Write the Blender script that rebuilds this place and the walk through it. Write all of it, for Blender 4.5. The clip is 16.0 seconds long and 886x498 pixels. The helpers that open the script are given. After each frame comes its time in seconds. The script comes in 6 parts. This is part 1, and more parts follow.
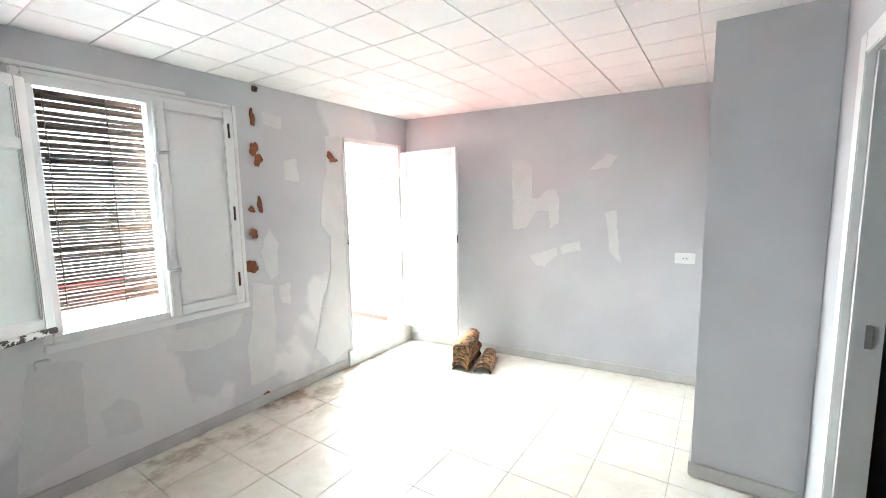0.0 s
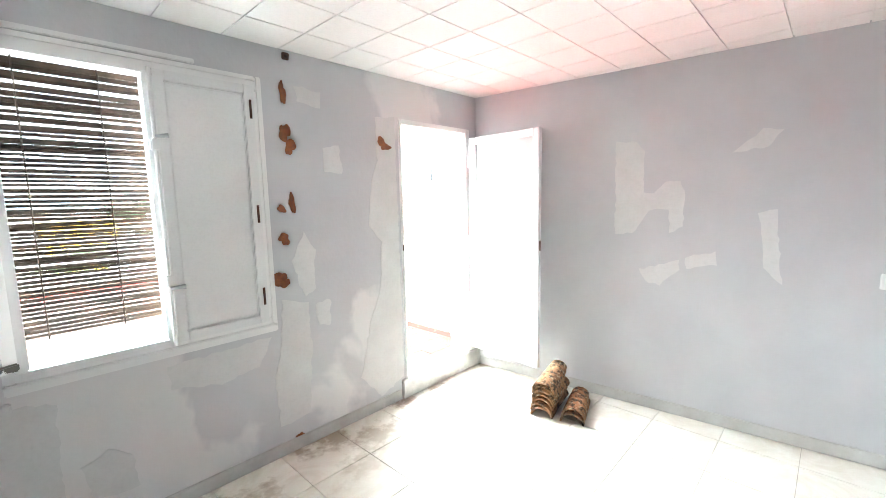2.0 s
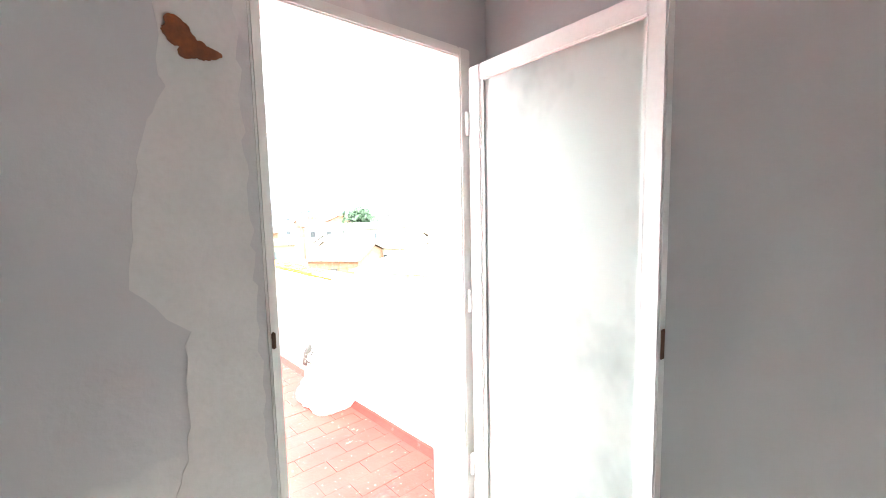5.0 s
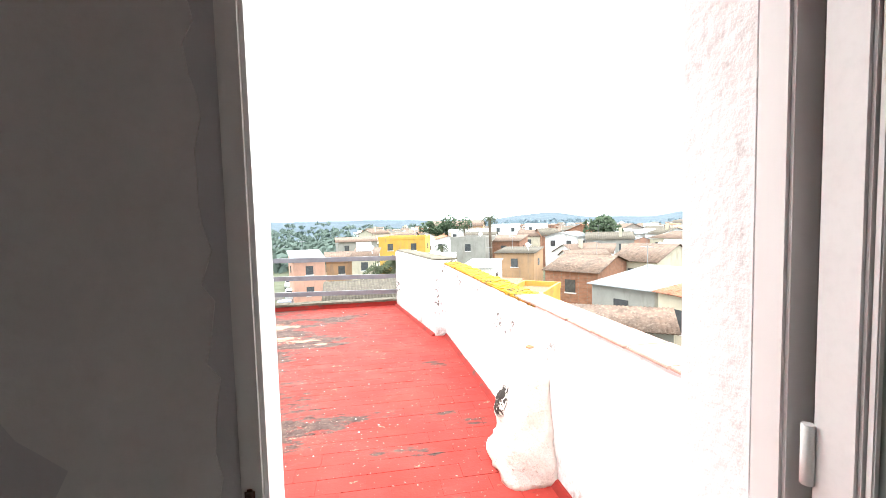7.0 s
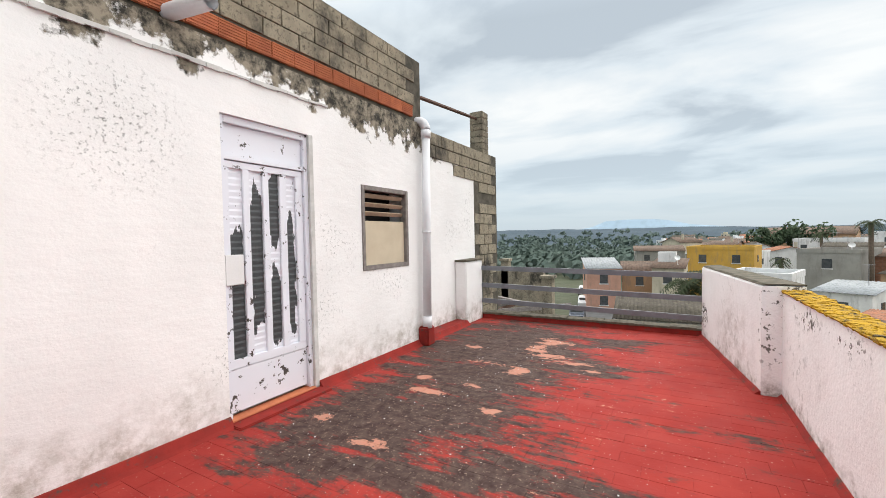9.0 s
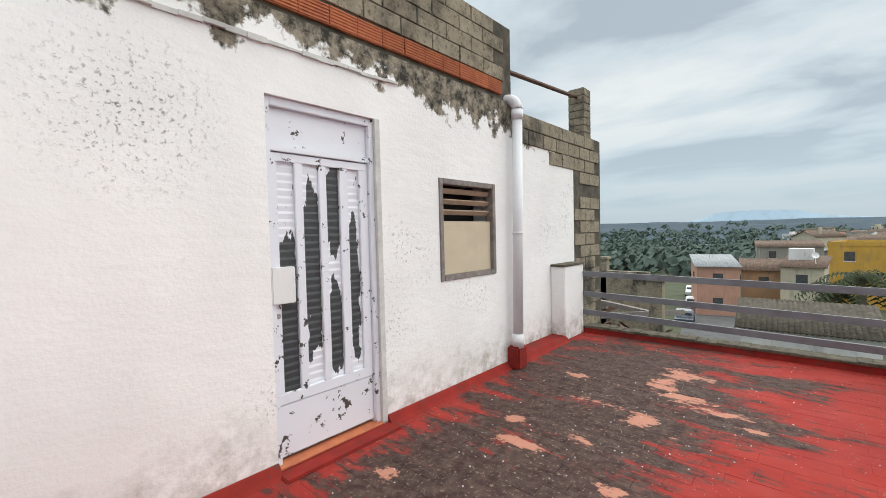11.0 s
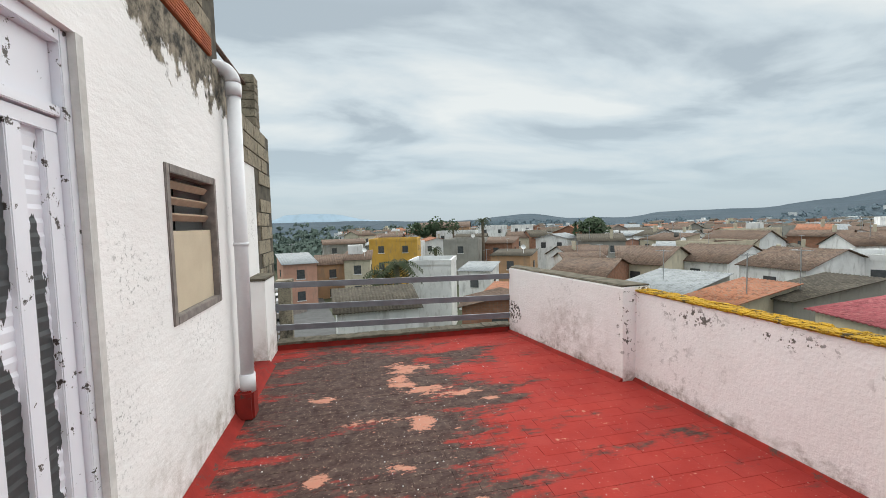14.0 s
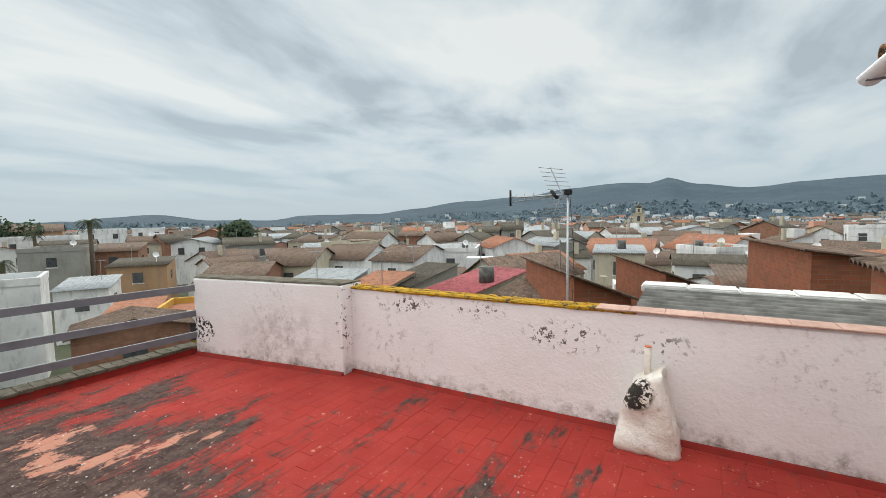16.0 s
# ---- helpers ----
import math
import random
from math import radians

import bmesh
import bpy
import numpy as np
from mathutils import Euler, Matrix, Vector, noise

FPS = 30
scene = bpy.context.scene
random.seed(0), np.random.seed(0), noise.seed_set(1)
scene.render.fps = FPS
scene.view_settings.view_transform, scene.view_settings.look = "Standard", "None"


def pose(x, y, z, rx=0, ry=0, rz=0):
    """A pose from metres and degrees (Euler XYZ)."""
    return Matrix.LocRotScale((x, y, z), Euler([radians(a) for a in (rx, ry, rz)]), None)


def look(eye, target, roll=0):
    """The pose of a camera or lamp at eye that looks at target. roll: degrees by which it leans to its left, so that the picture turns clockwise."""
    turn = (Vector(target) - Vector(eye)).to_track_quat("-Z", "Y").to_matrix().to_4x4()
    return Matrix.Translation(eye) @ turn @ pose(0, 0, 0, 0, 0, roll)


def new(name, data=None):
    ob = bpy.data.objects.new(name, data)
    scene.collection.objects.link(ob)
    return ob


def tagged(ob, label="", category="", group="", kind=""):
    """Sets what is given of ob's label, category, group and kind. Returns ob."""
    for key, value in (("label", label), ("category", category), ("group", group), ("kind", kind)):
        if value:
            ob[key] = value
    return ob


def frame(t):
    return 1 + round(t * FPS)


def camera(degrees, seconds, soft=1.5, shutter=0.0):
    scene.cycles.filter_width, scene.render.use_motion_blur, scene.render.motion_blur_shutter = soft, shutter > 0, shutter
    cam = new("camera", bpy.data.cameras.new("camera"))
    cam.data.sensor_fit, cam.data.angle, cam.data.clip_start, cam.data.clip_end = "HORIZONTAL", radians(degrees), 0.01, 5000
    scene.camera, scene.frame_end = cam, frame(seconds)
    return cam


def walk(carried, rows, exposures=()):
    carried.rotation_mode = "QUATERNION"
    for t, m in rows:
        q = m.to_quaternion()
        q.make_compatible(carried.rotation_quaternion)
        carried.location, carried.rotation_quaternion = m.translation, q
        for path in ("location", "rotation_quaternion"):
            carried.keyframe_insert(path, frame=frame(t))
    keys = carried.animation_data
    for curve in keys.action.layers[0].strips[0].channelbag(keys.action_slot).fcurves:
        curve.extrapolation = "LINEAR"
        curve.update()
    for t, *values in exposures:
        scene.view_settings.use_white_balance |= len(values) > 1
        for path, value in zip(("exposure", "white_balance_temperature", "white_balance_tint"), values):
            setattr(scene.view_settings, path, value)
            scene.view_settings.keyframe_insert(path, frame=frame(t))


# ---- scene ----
cam = camera(93.8, 16.0, 0.8)
PATH = [
    (0, (0.096, -2.955, 1.525), (1.743, -1.846, 1.289), -0.9),
    (0.5, (0.154, -2.869, 1.535), (1.639, -1.551, 1.3), -1.1),
    (1, (0.274, -2.719, 1.547), (1.7, -1.337, 1.308), -1.1),
    (1.5, (0.471, -2.541, 1.529), (1.918, -1.183, 1.284), -1.2),
    (2, (0.747, -2.432, 1.521), (2.188, -1.067, 1.275), -1.2),
    (2.5, (1.033, -2.237, 1.506), (2.469, -0.864, 1.269), -1.3),
    (3, (1.355, -2.035, 1.496), (2.786, -0.659, 1.26), -1.3),
    (5.5, (2.671, -0.981, 1.501), (3.915, 0.575, 1.322), -1.4),
    (6, (2.835, -0.813, 1.482), (3.918, 0.861, 1.321), -1.5),
    (6.5, (2.96, -0.677, 1.468), (3.689, 1.181, 1.331), -1.2),
    (7, (3.035, -0.511, 1.477), (3.362, 1.458, 1.352), -1.5),
    (7.5, (3.116, -0.305, 1.49), (3.033, 1.69, 1.386), -1.5),
    (8, (3.19, -0.122, 1.497), (2.745, 1.826, 1.412), -1.5),
    (8.5, (3.164, 0.032, 1.484), (2.427, 1.89, 1.417), -1.3),
    (9, (3.166, 0.153, 1.492), (2.168, 1.885, 1.434), -1.2),
    (9.5, (3.146, 0.406, 1.476), (1.89, 1.961, 1.435), -1.2),
    (12, (2.049, 0.954, 1.658), (0.707, 2.435, 1.579), -1.4),
    (12.5, (1.723, 0.927, 1.663), (0.753, 2.673, 1.576), -1.2),
    (13, (1.493, 0.994, 1.673), (0.948, 2.916, 1.573), -1.3),
    (13.5, (1.266, 1.026, 1.686), (1.202, 3.022, 1.576), -1.4),
    (14, (1.076, 1.037, 1.703), (1.499, 2.988, 1.58), -1.5),
    (14.5, (0.946, 1.001, 1.717), (1.8, 2.804, 1.579), -1.3),
    (15, (0.802, 1.061, 1.727), (2.034, 2.63, 1.577), -1.1),
    (15.5, (0.617, 1.254, 1.714), (2.128, 2.556, 1.567), -1.1),
    (16, (0.559, 1.529, 1.699), (2.262, 2.567, 1.554), -1.0),
]
EXPOSURES = [(0, 5.35, 5900, -2), (0.8, 5.45, 5900, -2), (3.2, 5.05, 5950, 0), (5.3, 4.2, 6150, 2), (6.0, 3.5, 6350, 5), (6.5, 2.95, 6400, 7), (7.0, 2.35, 6450, 8), (7.5, 1.62, 6500, 9),
             (8.0, 1.2, 6600, 11), (8.5, 0.92, 6650, 11), (9.0, 0.65, 6600, 10), (9.5, 0.5, 6550, 9), (12, 0.45, 6450, 7), (16, 0.40, 6550, 7)]
walk(cam, [(t, look(eye, target, roll)) for t, eye, target, roll in PATH], EXPOSURES)

# ---- world and sun ----
world = bpy.data.worlds.new("overcast_world")
scene.world = world
world.use_nodes = True
wt = world.node_tree
wbg = wt.nodes["Background"]


def link(tree, a, b):
    tree.links.new(a, b)


sky = wt.nodes.new("ShaderNodeTexSky")
sky.sky_type, sky.sun_disc = "NISHITA", False
sky.sun_elevation, sky.sun_rotation = radians(59), radians(19)
tc = wt.nodes.new("ShaderNodeTexCoord")
sep = wt.nodes.new("ShaderNodeSeparateXYZ")
link(wt, tc.outputs["Generated"], sep.inputs[0])


def wmath(op, a, b):
    n = wt.nodes.new("ShaderNodeMath")
    n.operation = op
    for i, v in enumerate((a, b)):
        if isinstance(v, (int, float)):
            n.inputs[i].default_value = v
        else:
            link(wt, v, n.inputs[i])
    return n.outputs[0]


zz = wmath("ADD", wmath("MAXIMUM", sep.outputs[2], 0.0), 0.13)
comb = wt.nodes.new("ShaderNodeCombineXYZ")
link(wt, wmath("DIVIDE", sep.outputs[0], zz), comb.inputs[0])
link(wt, wmath("DIVIDE", sep.outputs[1], zz), comb.inputs[1])
cn = wt.nodes.new("ShaderNodeTexNoise")
cn.inputs["Scale"].default_value, cn.inputs["Detail"].default_value = 0.95, 10
cn.inputs["Roughness"].default_value, cn.inputs["Distortion"].default_value = 0.52, 0.35
stretch = wt.nodes.new("ShaderNodeMapping")
stretch.inputs["Scale"].default_value, stretch.inputs["Rotation"].default_value = (0.75, 1.25, 1), (0, 0, radians(-40))
link(wt, comb.outputs[0], stretch.inputs["Vector"])
link(wt, stretch.outputs[0], cn.inputs["Vector"])
cr = wt.nodes.new("ShaderNodeValToRGB")
cr.color_ramp.elements[0].position, cr.color_ramp.elements[0].color = 0.39, (0.46, 0.525, 0.575, 1)
cr.color_ramp.elements[1].position, cr.color_ramp.elements[1].color = 0.60, (0.86, 0.88, 0.87, 1)
mid = cr.color_ramp.elements.new(0.48)
mid.color = (0.66, 0.73, 0.77, 1)
link(wt, cn.outputs["Fac"], cr.inputs[0])
# a band of blue-grey haze above the horizon
hz = wt.nodes.new("ShaderNodeMapRange")
hz.inputs["From Min"].default_value, hz.inputs["From Max"].default_value = 0.02, 0.24
link(wt, sep.outputs[2], hz.inputs["Value"])
hm = wt.nodes.new("ShaderNodeMixRGB")
hm.inputs[1].default_value = (0.51, 0.61, 0.69, 1)
link(wt, hz.outputs[0], hm.inputs[0])
link(wt, cr.outputs[0], hm.inputs[2])
sk = wt.nodes.new("ShaderNodeMixRGB")
sk.blend_type, sk.inputs[0].default_value, sk.inputs[2].default_value = "MULTIPLY", 1.0, (0.1, 0.1, 0.1, 1)
link(wt, sky.outputs[0], sk.inputs[1])
fin = wt.nodes.new("ShaderNodeMixRGB")
fin.inputs[0].default_value = 0.88
link(wt, sk.outputs[0], fin.inputs[1])
link(wt, hm.outputs[0], fin.inputs[2])
# an overcast sky is brightest overhead
zen = wt.nodes.new("ShaderNodeMapRange")
zen.inputs["From Min"].default_value, zen.inputs["From Max"].default_value = 0.45, 1.0
zen.inputs["To Min"].default_value, zen.inputs["To Max"].default_value = 1.0, 2.4
link(wt, sep.outputs[2], zen.inputs["Value"])
over = wt.nodes.new("ShaderNodeVectorMath")
over.operation = "SCALE"
link(wt, fin.outputs[0], over.inputs[0])
link(wt, zen.outputs[0], over.inputs["Scale"])
link(wt, over.outputs[0], wbg.inputs[0])
wbg.inputs[1].default_value = 0.76

sun = new("sun", bpy.data.lights.new("sun", "SUN"))
sun.data.energy, sun.data.angle, sun.data.color = 2.5, radians(125), (1.0, 0.96, 0.9)
sun.matrix_world = look((10, 29, 52), (0, 0, 0))

# daylight falling through the window's opening
lamp = new("window_daylight", bpy.data.lights.new("window_daylight", "AREA"))
lamp.data.shape, lamp.data.size, lamp.data.size_y, lamp.data.energy = "RECTANGLE", 1.0, 1.3, 14
lamp.data.color = (0.93, 0.97, 1.0)
lamp.matrix_world = look((1.0, 0.32, 1.5), (1.0, -3.0, 1.2))


# ---- materials ----
class Nodes:
    """Short hand for the node tree of one material."""

    def __init__(self, name):
        self.m = bpy.data.materials.new(name)
        self.m.use_nodes = True
        self.t = self.m.node_tree
        self.b = self.t.nodes["Principled BSDF"]
        self.pos = self.t.nodes.new("ShaderNodeNewGeometry").outputs["Position"]

    def put(self, sock, v):
        if isinstance(v, (int, float)):
            sock.default_value = v
        elif isinstance(v, tuple):
            sock.default_value = (*v, 1) if len(v) == 3 and sock.type == "RGBA" else v
        else:
            self.t.links.new(v, sock)

    def node(self, kind, **ins):
        n = self.t.nodes.new(kind)
        for k, v in ins.items():
            self.put(n.inputs[k.replace("_", " ")], v)
        return n

    def math(self, op, a, b=0.0):
        n = self.t.nodes.new("ShaderNodeMath")
        n.operation = op
        self.put(n.inputs[0], a)
        self.put(n.inputs[1], b)
        return n.outputs[0]

    def scaled(self, s, off=(0, 0, 0)):
        n = self.t.nodes.new("ShaderNodeMapping")
        n.inputs["Scale"].default_value = s
        n.inputs["Location"].default_value = off
        self.t.links.new(self.pos, n.inputs["Vector"])
        return n.outputs[0]

    def noise(self, scale, detail=4, rough=0.55, vec=None, dist=0.0):
        return self.node("ShaderNodeTexNoise", Vector=vec or self.pos, Scale=scale, Detail=detail, Roughness=rough, Distortion=dist).outputs["Fac"]

    def step(self, v, lo, hi):
        n = self.node("ShaderNodeMapRange", Value=v)
        n.inputs["From Min"].default_value, n.inputs["From Max"].default_value = lo, hi
        return n.outputs[0]

    def mix(self, f, a, b):
        n = self.t.nodes.new("ShaderNodeMixRGB")
        self.put(n.inputs[0], f)
        self.put(n.inputs[1], a)
        self.put(n.inputs[2], b)
        return n.outputs[0]

    def axis(self, i):
        return self.node("ShaderNodeSeparateXYZ", Vector=self.pos).outputs[i]

    def near(self, c, r):
        """1 at the place c, falling to 0 at the distances r along each axis."""
        n = self.t.nodes.new("ShaderNodeMapping")
        n.inputs["Location"].default_value = tuple(-a / b for a, b in zip(c, r))
        n.inputs["Scale"].default_value = tuple(1 / b for b in r)
        self.t.links.new(self.pos, n.inputs["Vector"])
        l = self.t.nodes.new("ShaderNodeVectorMath")
        l.operation = "LENGTH"
        self.t.links.new(n.outputs[0], l.inputs[0])
        return self.step(l.outputs["Value"], 1.0, 0.0)

    def done(self, colour, rough=0.8, bump=None, height=0.2, distance=0.01, metal=0.0):
        if not isinstance(rough, (int, float)) or rough >= 0.75:
            self.b.inputs["Specular IOR Level"].default_value = 0.2
        self.put(self.b.inputs["Base Color"], colour)
        self.put(self.b.inputs["Roughness"], rough)
        self.b.inputs["Metallic"].default_value = metal
        if bump is not None:
            n = self.node("ShaderNodeBump", Height=bump)
            n.inputs["Strength"].default_value, n.inputs["Distance"].default_value = height, distance
            self.t.links.new(n.outputs[0], self.b.inputs["Normal"])
        return self.m


def plain(name, c1, c2, scale=6.0, fine=60.0, rough=0.8, height=0.15, metal=0.0, random_tint=0.0):
    n = Nodes(name)
    col = n.mix(n.step(n.noise(scale, 5), 0.35, 0.65), c1, c2)
    g = n.noise(fine, 3)
    col = n.mix(n.math("MULTIPLY", n.step(g, 0.45, 0.75), 0.35 if rough >= 0.85 else 0.12), col, tuple(c * 0.6 for c in c1))
    if random_tint:
        r = n.node("ShaderNodeObjectInfo").outputs["Random"]
        h = n.node("ShaderNodeHueSaturation", Color=col, Value=n.math("ADD", n.math("MULTIPLY", r, random_tint), 1 - random_tint / 2))
        col = h.outputs[0]
    return n.done(col, rough, g, height, 0.004, metal)


def white_wall_material():
    n = Nodes("whitewashed_render")
    rag = n.noise(3.0, 7, 0.65)
    col = n.mix(n.step(n.noise(1.2, 4), 0.35, 0.7), (0.87, 0.86, 0.85), (0.80, 0.79, 0.78))
    # bare grimy edge below the coping, ragged
    edge = n.math("ADD", n.axis(2), n.math("MULTIPLY", n.math("SUBTRACT", rag, 0.5), 1.3))
    edge = n.math("ADD", edge, n.math("MULTIPLY", n.step(n.axis(1), 3.2, 4.0), 0.16))
    grime = n.mix(n.step(n.noise(9, 6, 0.7), 0.4, 0.6), (0.30, 0.26, 0.20), (0.035, 0.033, 0.028))
    col = n.mix(n.step(edge, 2.86, 2.93), col, grime)
    # mould specks in clouds
    cl = n.math("MAXIMUM", n.step(n.noise(0.9, 3, vec=n.scaled((1, 1, 1), (5, 2, 1))), 0.57, 0.72), n.math("MULTIPLY", n.near((0, 1.45, 2.25), (1, 0.55, 0.55)), 1.2))
    sp = n.step(n.noise(30, 6, 0.78), 0.555, 0.60)
    col = n.mix(n.math("MULTIPLY", n.math("MULTIPLY", cl, sp), 0.85), col, (0.09, 0.09, 0.075))
    # damp foot
    foot = n.math("MULTIPLY", n.step(n.math("ADD", n.axis(2), n.math("MULTIPLY", rag, 0.9)), 0.95, 0.45), n.step(n.noise(7, 6, 0.7), 0.40, 0.62))
    col = n.mix(n.math("MULTIPLY", foot, 0.75), col, (0.26, 0.22, 0.16))
    b = n.math("ADD", n.math("MULTIPLY", n.noise(5, 6, 0.6, vec=n.scaled((1, 0.8, 2.0))), 2.0), n.math("MULTIPLY", n.noise(45, 4), 0.5))
    return n.done(col, 0.85, b, 0.32, 0.012)


def parapet_material():
    n = Nodes("pinkish_painted_parapet")
    col = n.mix(n.step(n.noise(1.6, 5), 0.35, 0.7), (0.87, 0.865, 0.865), (0.82, 0.81, 0.805))
    st = n.math("MULTIPLY", n.step(n.noise(1.1, 3, vec=n.scaled((1, 1, 0.6), (3, 3, 0))), 0.47, 0.62), n.step(n.noise(13, 6, 0.75), 0.55, 0.63))
    band = n.near((4.0, 2.45, 0.70), (0.6, 0.42, 0.17))
    for y, z, ry, rz, k in ((4.82, 0.70, 0.10, 0.55, 1.0), (3.3, 0.84, 0.5, 0.12, 0.62), (4.1, 0.83, 0.5, 0.14, 0.62), (1.75, 0.72, 0.4, 0.2, 0.5)):
        band = n.math("MAXIMUM", band, n.math("MULTIPLY", n.near((3.9, y, z), (0.7, ry, rz)), k))
    fl = n.math("MULTIPLY", n.step(band, 0.08, 0.40), n.step(n.noise(15, 5, 0.7), 0.565, 0.59))
    col = n.mix(n.math("MAXIMUM", n.math("MULTIPLY", st, 0.32), n.math("MULTIPLY", fl, 0.9)), col, (0.07, 0.06, 0.05))
    cor = n.math("MULTIPLY", n.near((3.5, 6.95, 0.33), (0.3, 0.3, 0.22)), n.step(n.noise(21, 4, 0.7), 0.5, 0.55))
    col = n.mix(n.step(cor, 0.15, 0.3), col, (0.06, 0.055, 0.05))
    foot = n.math("MULTIPLY", n.step(n.math("ADD", n.axis(2), n.math("MULTIPLY", n.noise(4, 6, 0.7), 0.6)), 0.46, 0.30), n.step(n.noise(10, 6, 0.75), 0.38, 0.60))
    col = n.mix(n.math("MULTIPLY", foot, 0.85), col, (0.17, 0.13, 0.10))
    smear = n.math("MULTIPLY", n.near((3.6, 5.6, 0.35), (0.5, 0.9, 0.5)), n.step(n.noise(6, 7, 0.75), 0.42, 0.66))
    col = n.mix(n.math("MULTIPLY", smear, 0.8), col, (0.30, 0.25, 0.21))
    b = n.math("ADD", n.math("MULTIPLY", n.noise(6, 5), 2.0), n.noise(40, 4))
    return n.done(col, 0.85, b, 0.4, 0.012)


def terrace_material():
    n = Nodes("red_painted_terrace_tile")
    rnd = n.node("ShaderNodeObjectInfo").outputs["Random"]
    red = n.mix(n.step(n.noise(2.2, 5), 0.35, 0.7), (0.25, 0.021, 0.016), (0.33, 0.034, 0.024))
    red = n.mix(n.math("MULTIPLY", rnd, 0.22), red, (0.27, 0.035, 0.03))
    worn = None
    for x, y, rx, ry, k in ((1.05, 5.3, 1.75, 2.6, 1.0), (1.3, 4.2, 1.25, 1.6, 0.9), (1.15, 2.9, 1.5, 1.5, 0.95), (2.1, 2.5, 1.1, 0.5, 0.75), (0.9, 2.2, 0.9, 0.5, 0.8), (2.3, 6.2, 0.8, 0.4, 0.6), (2.2, 4.9, 0.6, 0.7, 0.7)):
        q = n.math("MULTIPLY", n.near((x, y, 0), (rx, ry, 9)), k)
        worn = q if worn is None else n.math("MAXIMUM", worn, q)
    # long streaks along the tile rows, then ragged grain
    w = n.math("ADD", n.math("MULTIPLY", worn, 1.15), n.math("MULTIPLY", n.math("SUBTRACT", n.noise(1.6, 7, 0.62, vec=n.scaled((0.7, 2.3, 1), (1, 3, 0))), 0.5), 2.6))
    w = n.math("ADD", w, n.math("MULTIPLY", n.math("SUBTRACT", n.noise(9, 6, 0.75, vec=n.scaled((0.8, 1.8, 1))), 0.5), 1.5))
    grime = n.mix(n.step(n.noise(11, 6, 0.7), 0.35, 0.65), (0.018, 0.015, 0.014), (0.080, 0.062, 0.051))
    col = n.mix(n.math("MULTIPLY", n.step(w, 0.19, 0.50), 0.94), red, grime)
    bare = None
    for x, y, rx, ry, k in ((1.62, 5.85, 0.34, 0.30, 1.0), (1.52, 5.45, 0.22, 0.30, 1.0), (1.72, 5.18, 0.38, 0.16, 1.0), (2.08, 4.98, 0.42, 0.13, 1.0), (2.35, 4.78, 0.20, 0.10, 0.7), (1.58, 4.45, 0.22, 0.28, 0.95), (1.2, 4.6, 0.7, 0.12, 0.6),
                            (0.74, 5.17, 0.22, 0.14, 0.9), (1.34, 3.86, 0.16, 0.14, 0.9), (0.76, 3.85, 0.15, 0.12, 0.8), (1.0, 3.53, 0.34, 0.18, 0.85), (0.55, 2.63, 0.16, 0.16, 0.8), (1.15, 2.45, 0.34, 0.14, 0.75), (1.78, 3.36, 0.18, 0.10, 0.8)):
        q = n.math("MULTIPLY", n.near((x, y, 0), (rx, ry, 9)), k)
        bare = q if bare is None else n.math("MAXIMUM", bare, q)
    pk = n.math("ADD", n.math("MULTIPLY", bare, 0.42), n.math("MULTIPLY", n.noise(5.5, 8, 0.78, vec=n.scaled((0.8, 1.4, 1), (2, 7, 0))), 1.5))
    col = n.mix(n.step(pk, 0.955, 0.98), col, n.mix(n.noise(12, 4), (0.44, 0.15, 0.10), (0.42, 0.24, 0.17)))
    crumbs = n.math("MULTIPLY", n.step(worn, 0.15, 0.6), n.step(n.noise(34, 4, 0.7), 0.60, 0.63))
    col = n.mix(n.math("MULTIPLY", crumbs, 0.6), col, (0.30, 0.22, 0.17))
    spots = n.step(n.noise(46, 2, 0.5), 0.70, 0.73)
    col = n.mix(n.math("MULTIPLY", spots, 0.6), col, (0.55, 0.45, 0.38))
    b = n.math("ADD", n.noise(55, 4), n.math("MULTIPLY", n.noise(8, 4), 1.2))
    return n.done(col, n.step(n.noise(3, 4), -1.2, 0.9), b, 0.3, 0.006)


def red_paint_material():
    n = Nodes("thick_red_paint")
    col = n.mix(n.step(n.noise(5, 5), 0.35, 0.7), (0.27, 0.024, 0.018), (0.18, 0.02, 0.016))
    col = n.mix(n.step(n.noise(11, 5, 0.7), 0.58, 0.66), col, (0.08, 0.05, 0.04))
    return n.done(col, 0.85, n.noise(20, 4), 0.3, 0.01)


def room_wall_material():
    n = Nodes("patched_grey_room_paint")
    col = n.mix(n.step(n.noise(1.1, 4), 0.35, 0.65), (0.47, 0.465, 0.485), (0.54, 0.535, 0.55))
    m = n.noise(1.25, 5, 0.5, vec=n.scaled((1, 1, 0.75), (4, 1, 8)), dist=0.3)
    low = n.math("MULTIPLY", n.step(n.axis(2), 1.0, 0.3), 0.07)
    face = n.step(n.axis(1), -0.3, -0.05)
    col = n.mix(n.math("MULTIPLY", n.math("MULTIPLY", n.step(n.math("ADD", m, low), 0.545, 0.585), face), 0.75), col, (0.70, 0.675, 0.665))
    return n.done(col, 0.55, n.noise(38, 4), 0.22, 0.006)


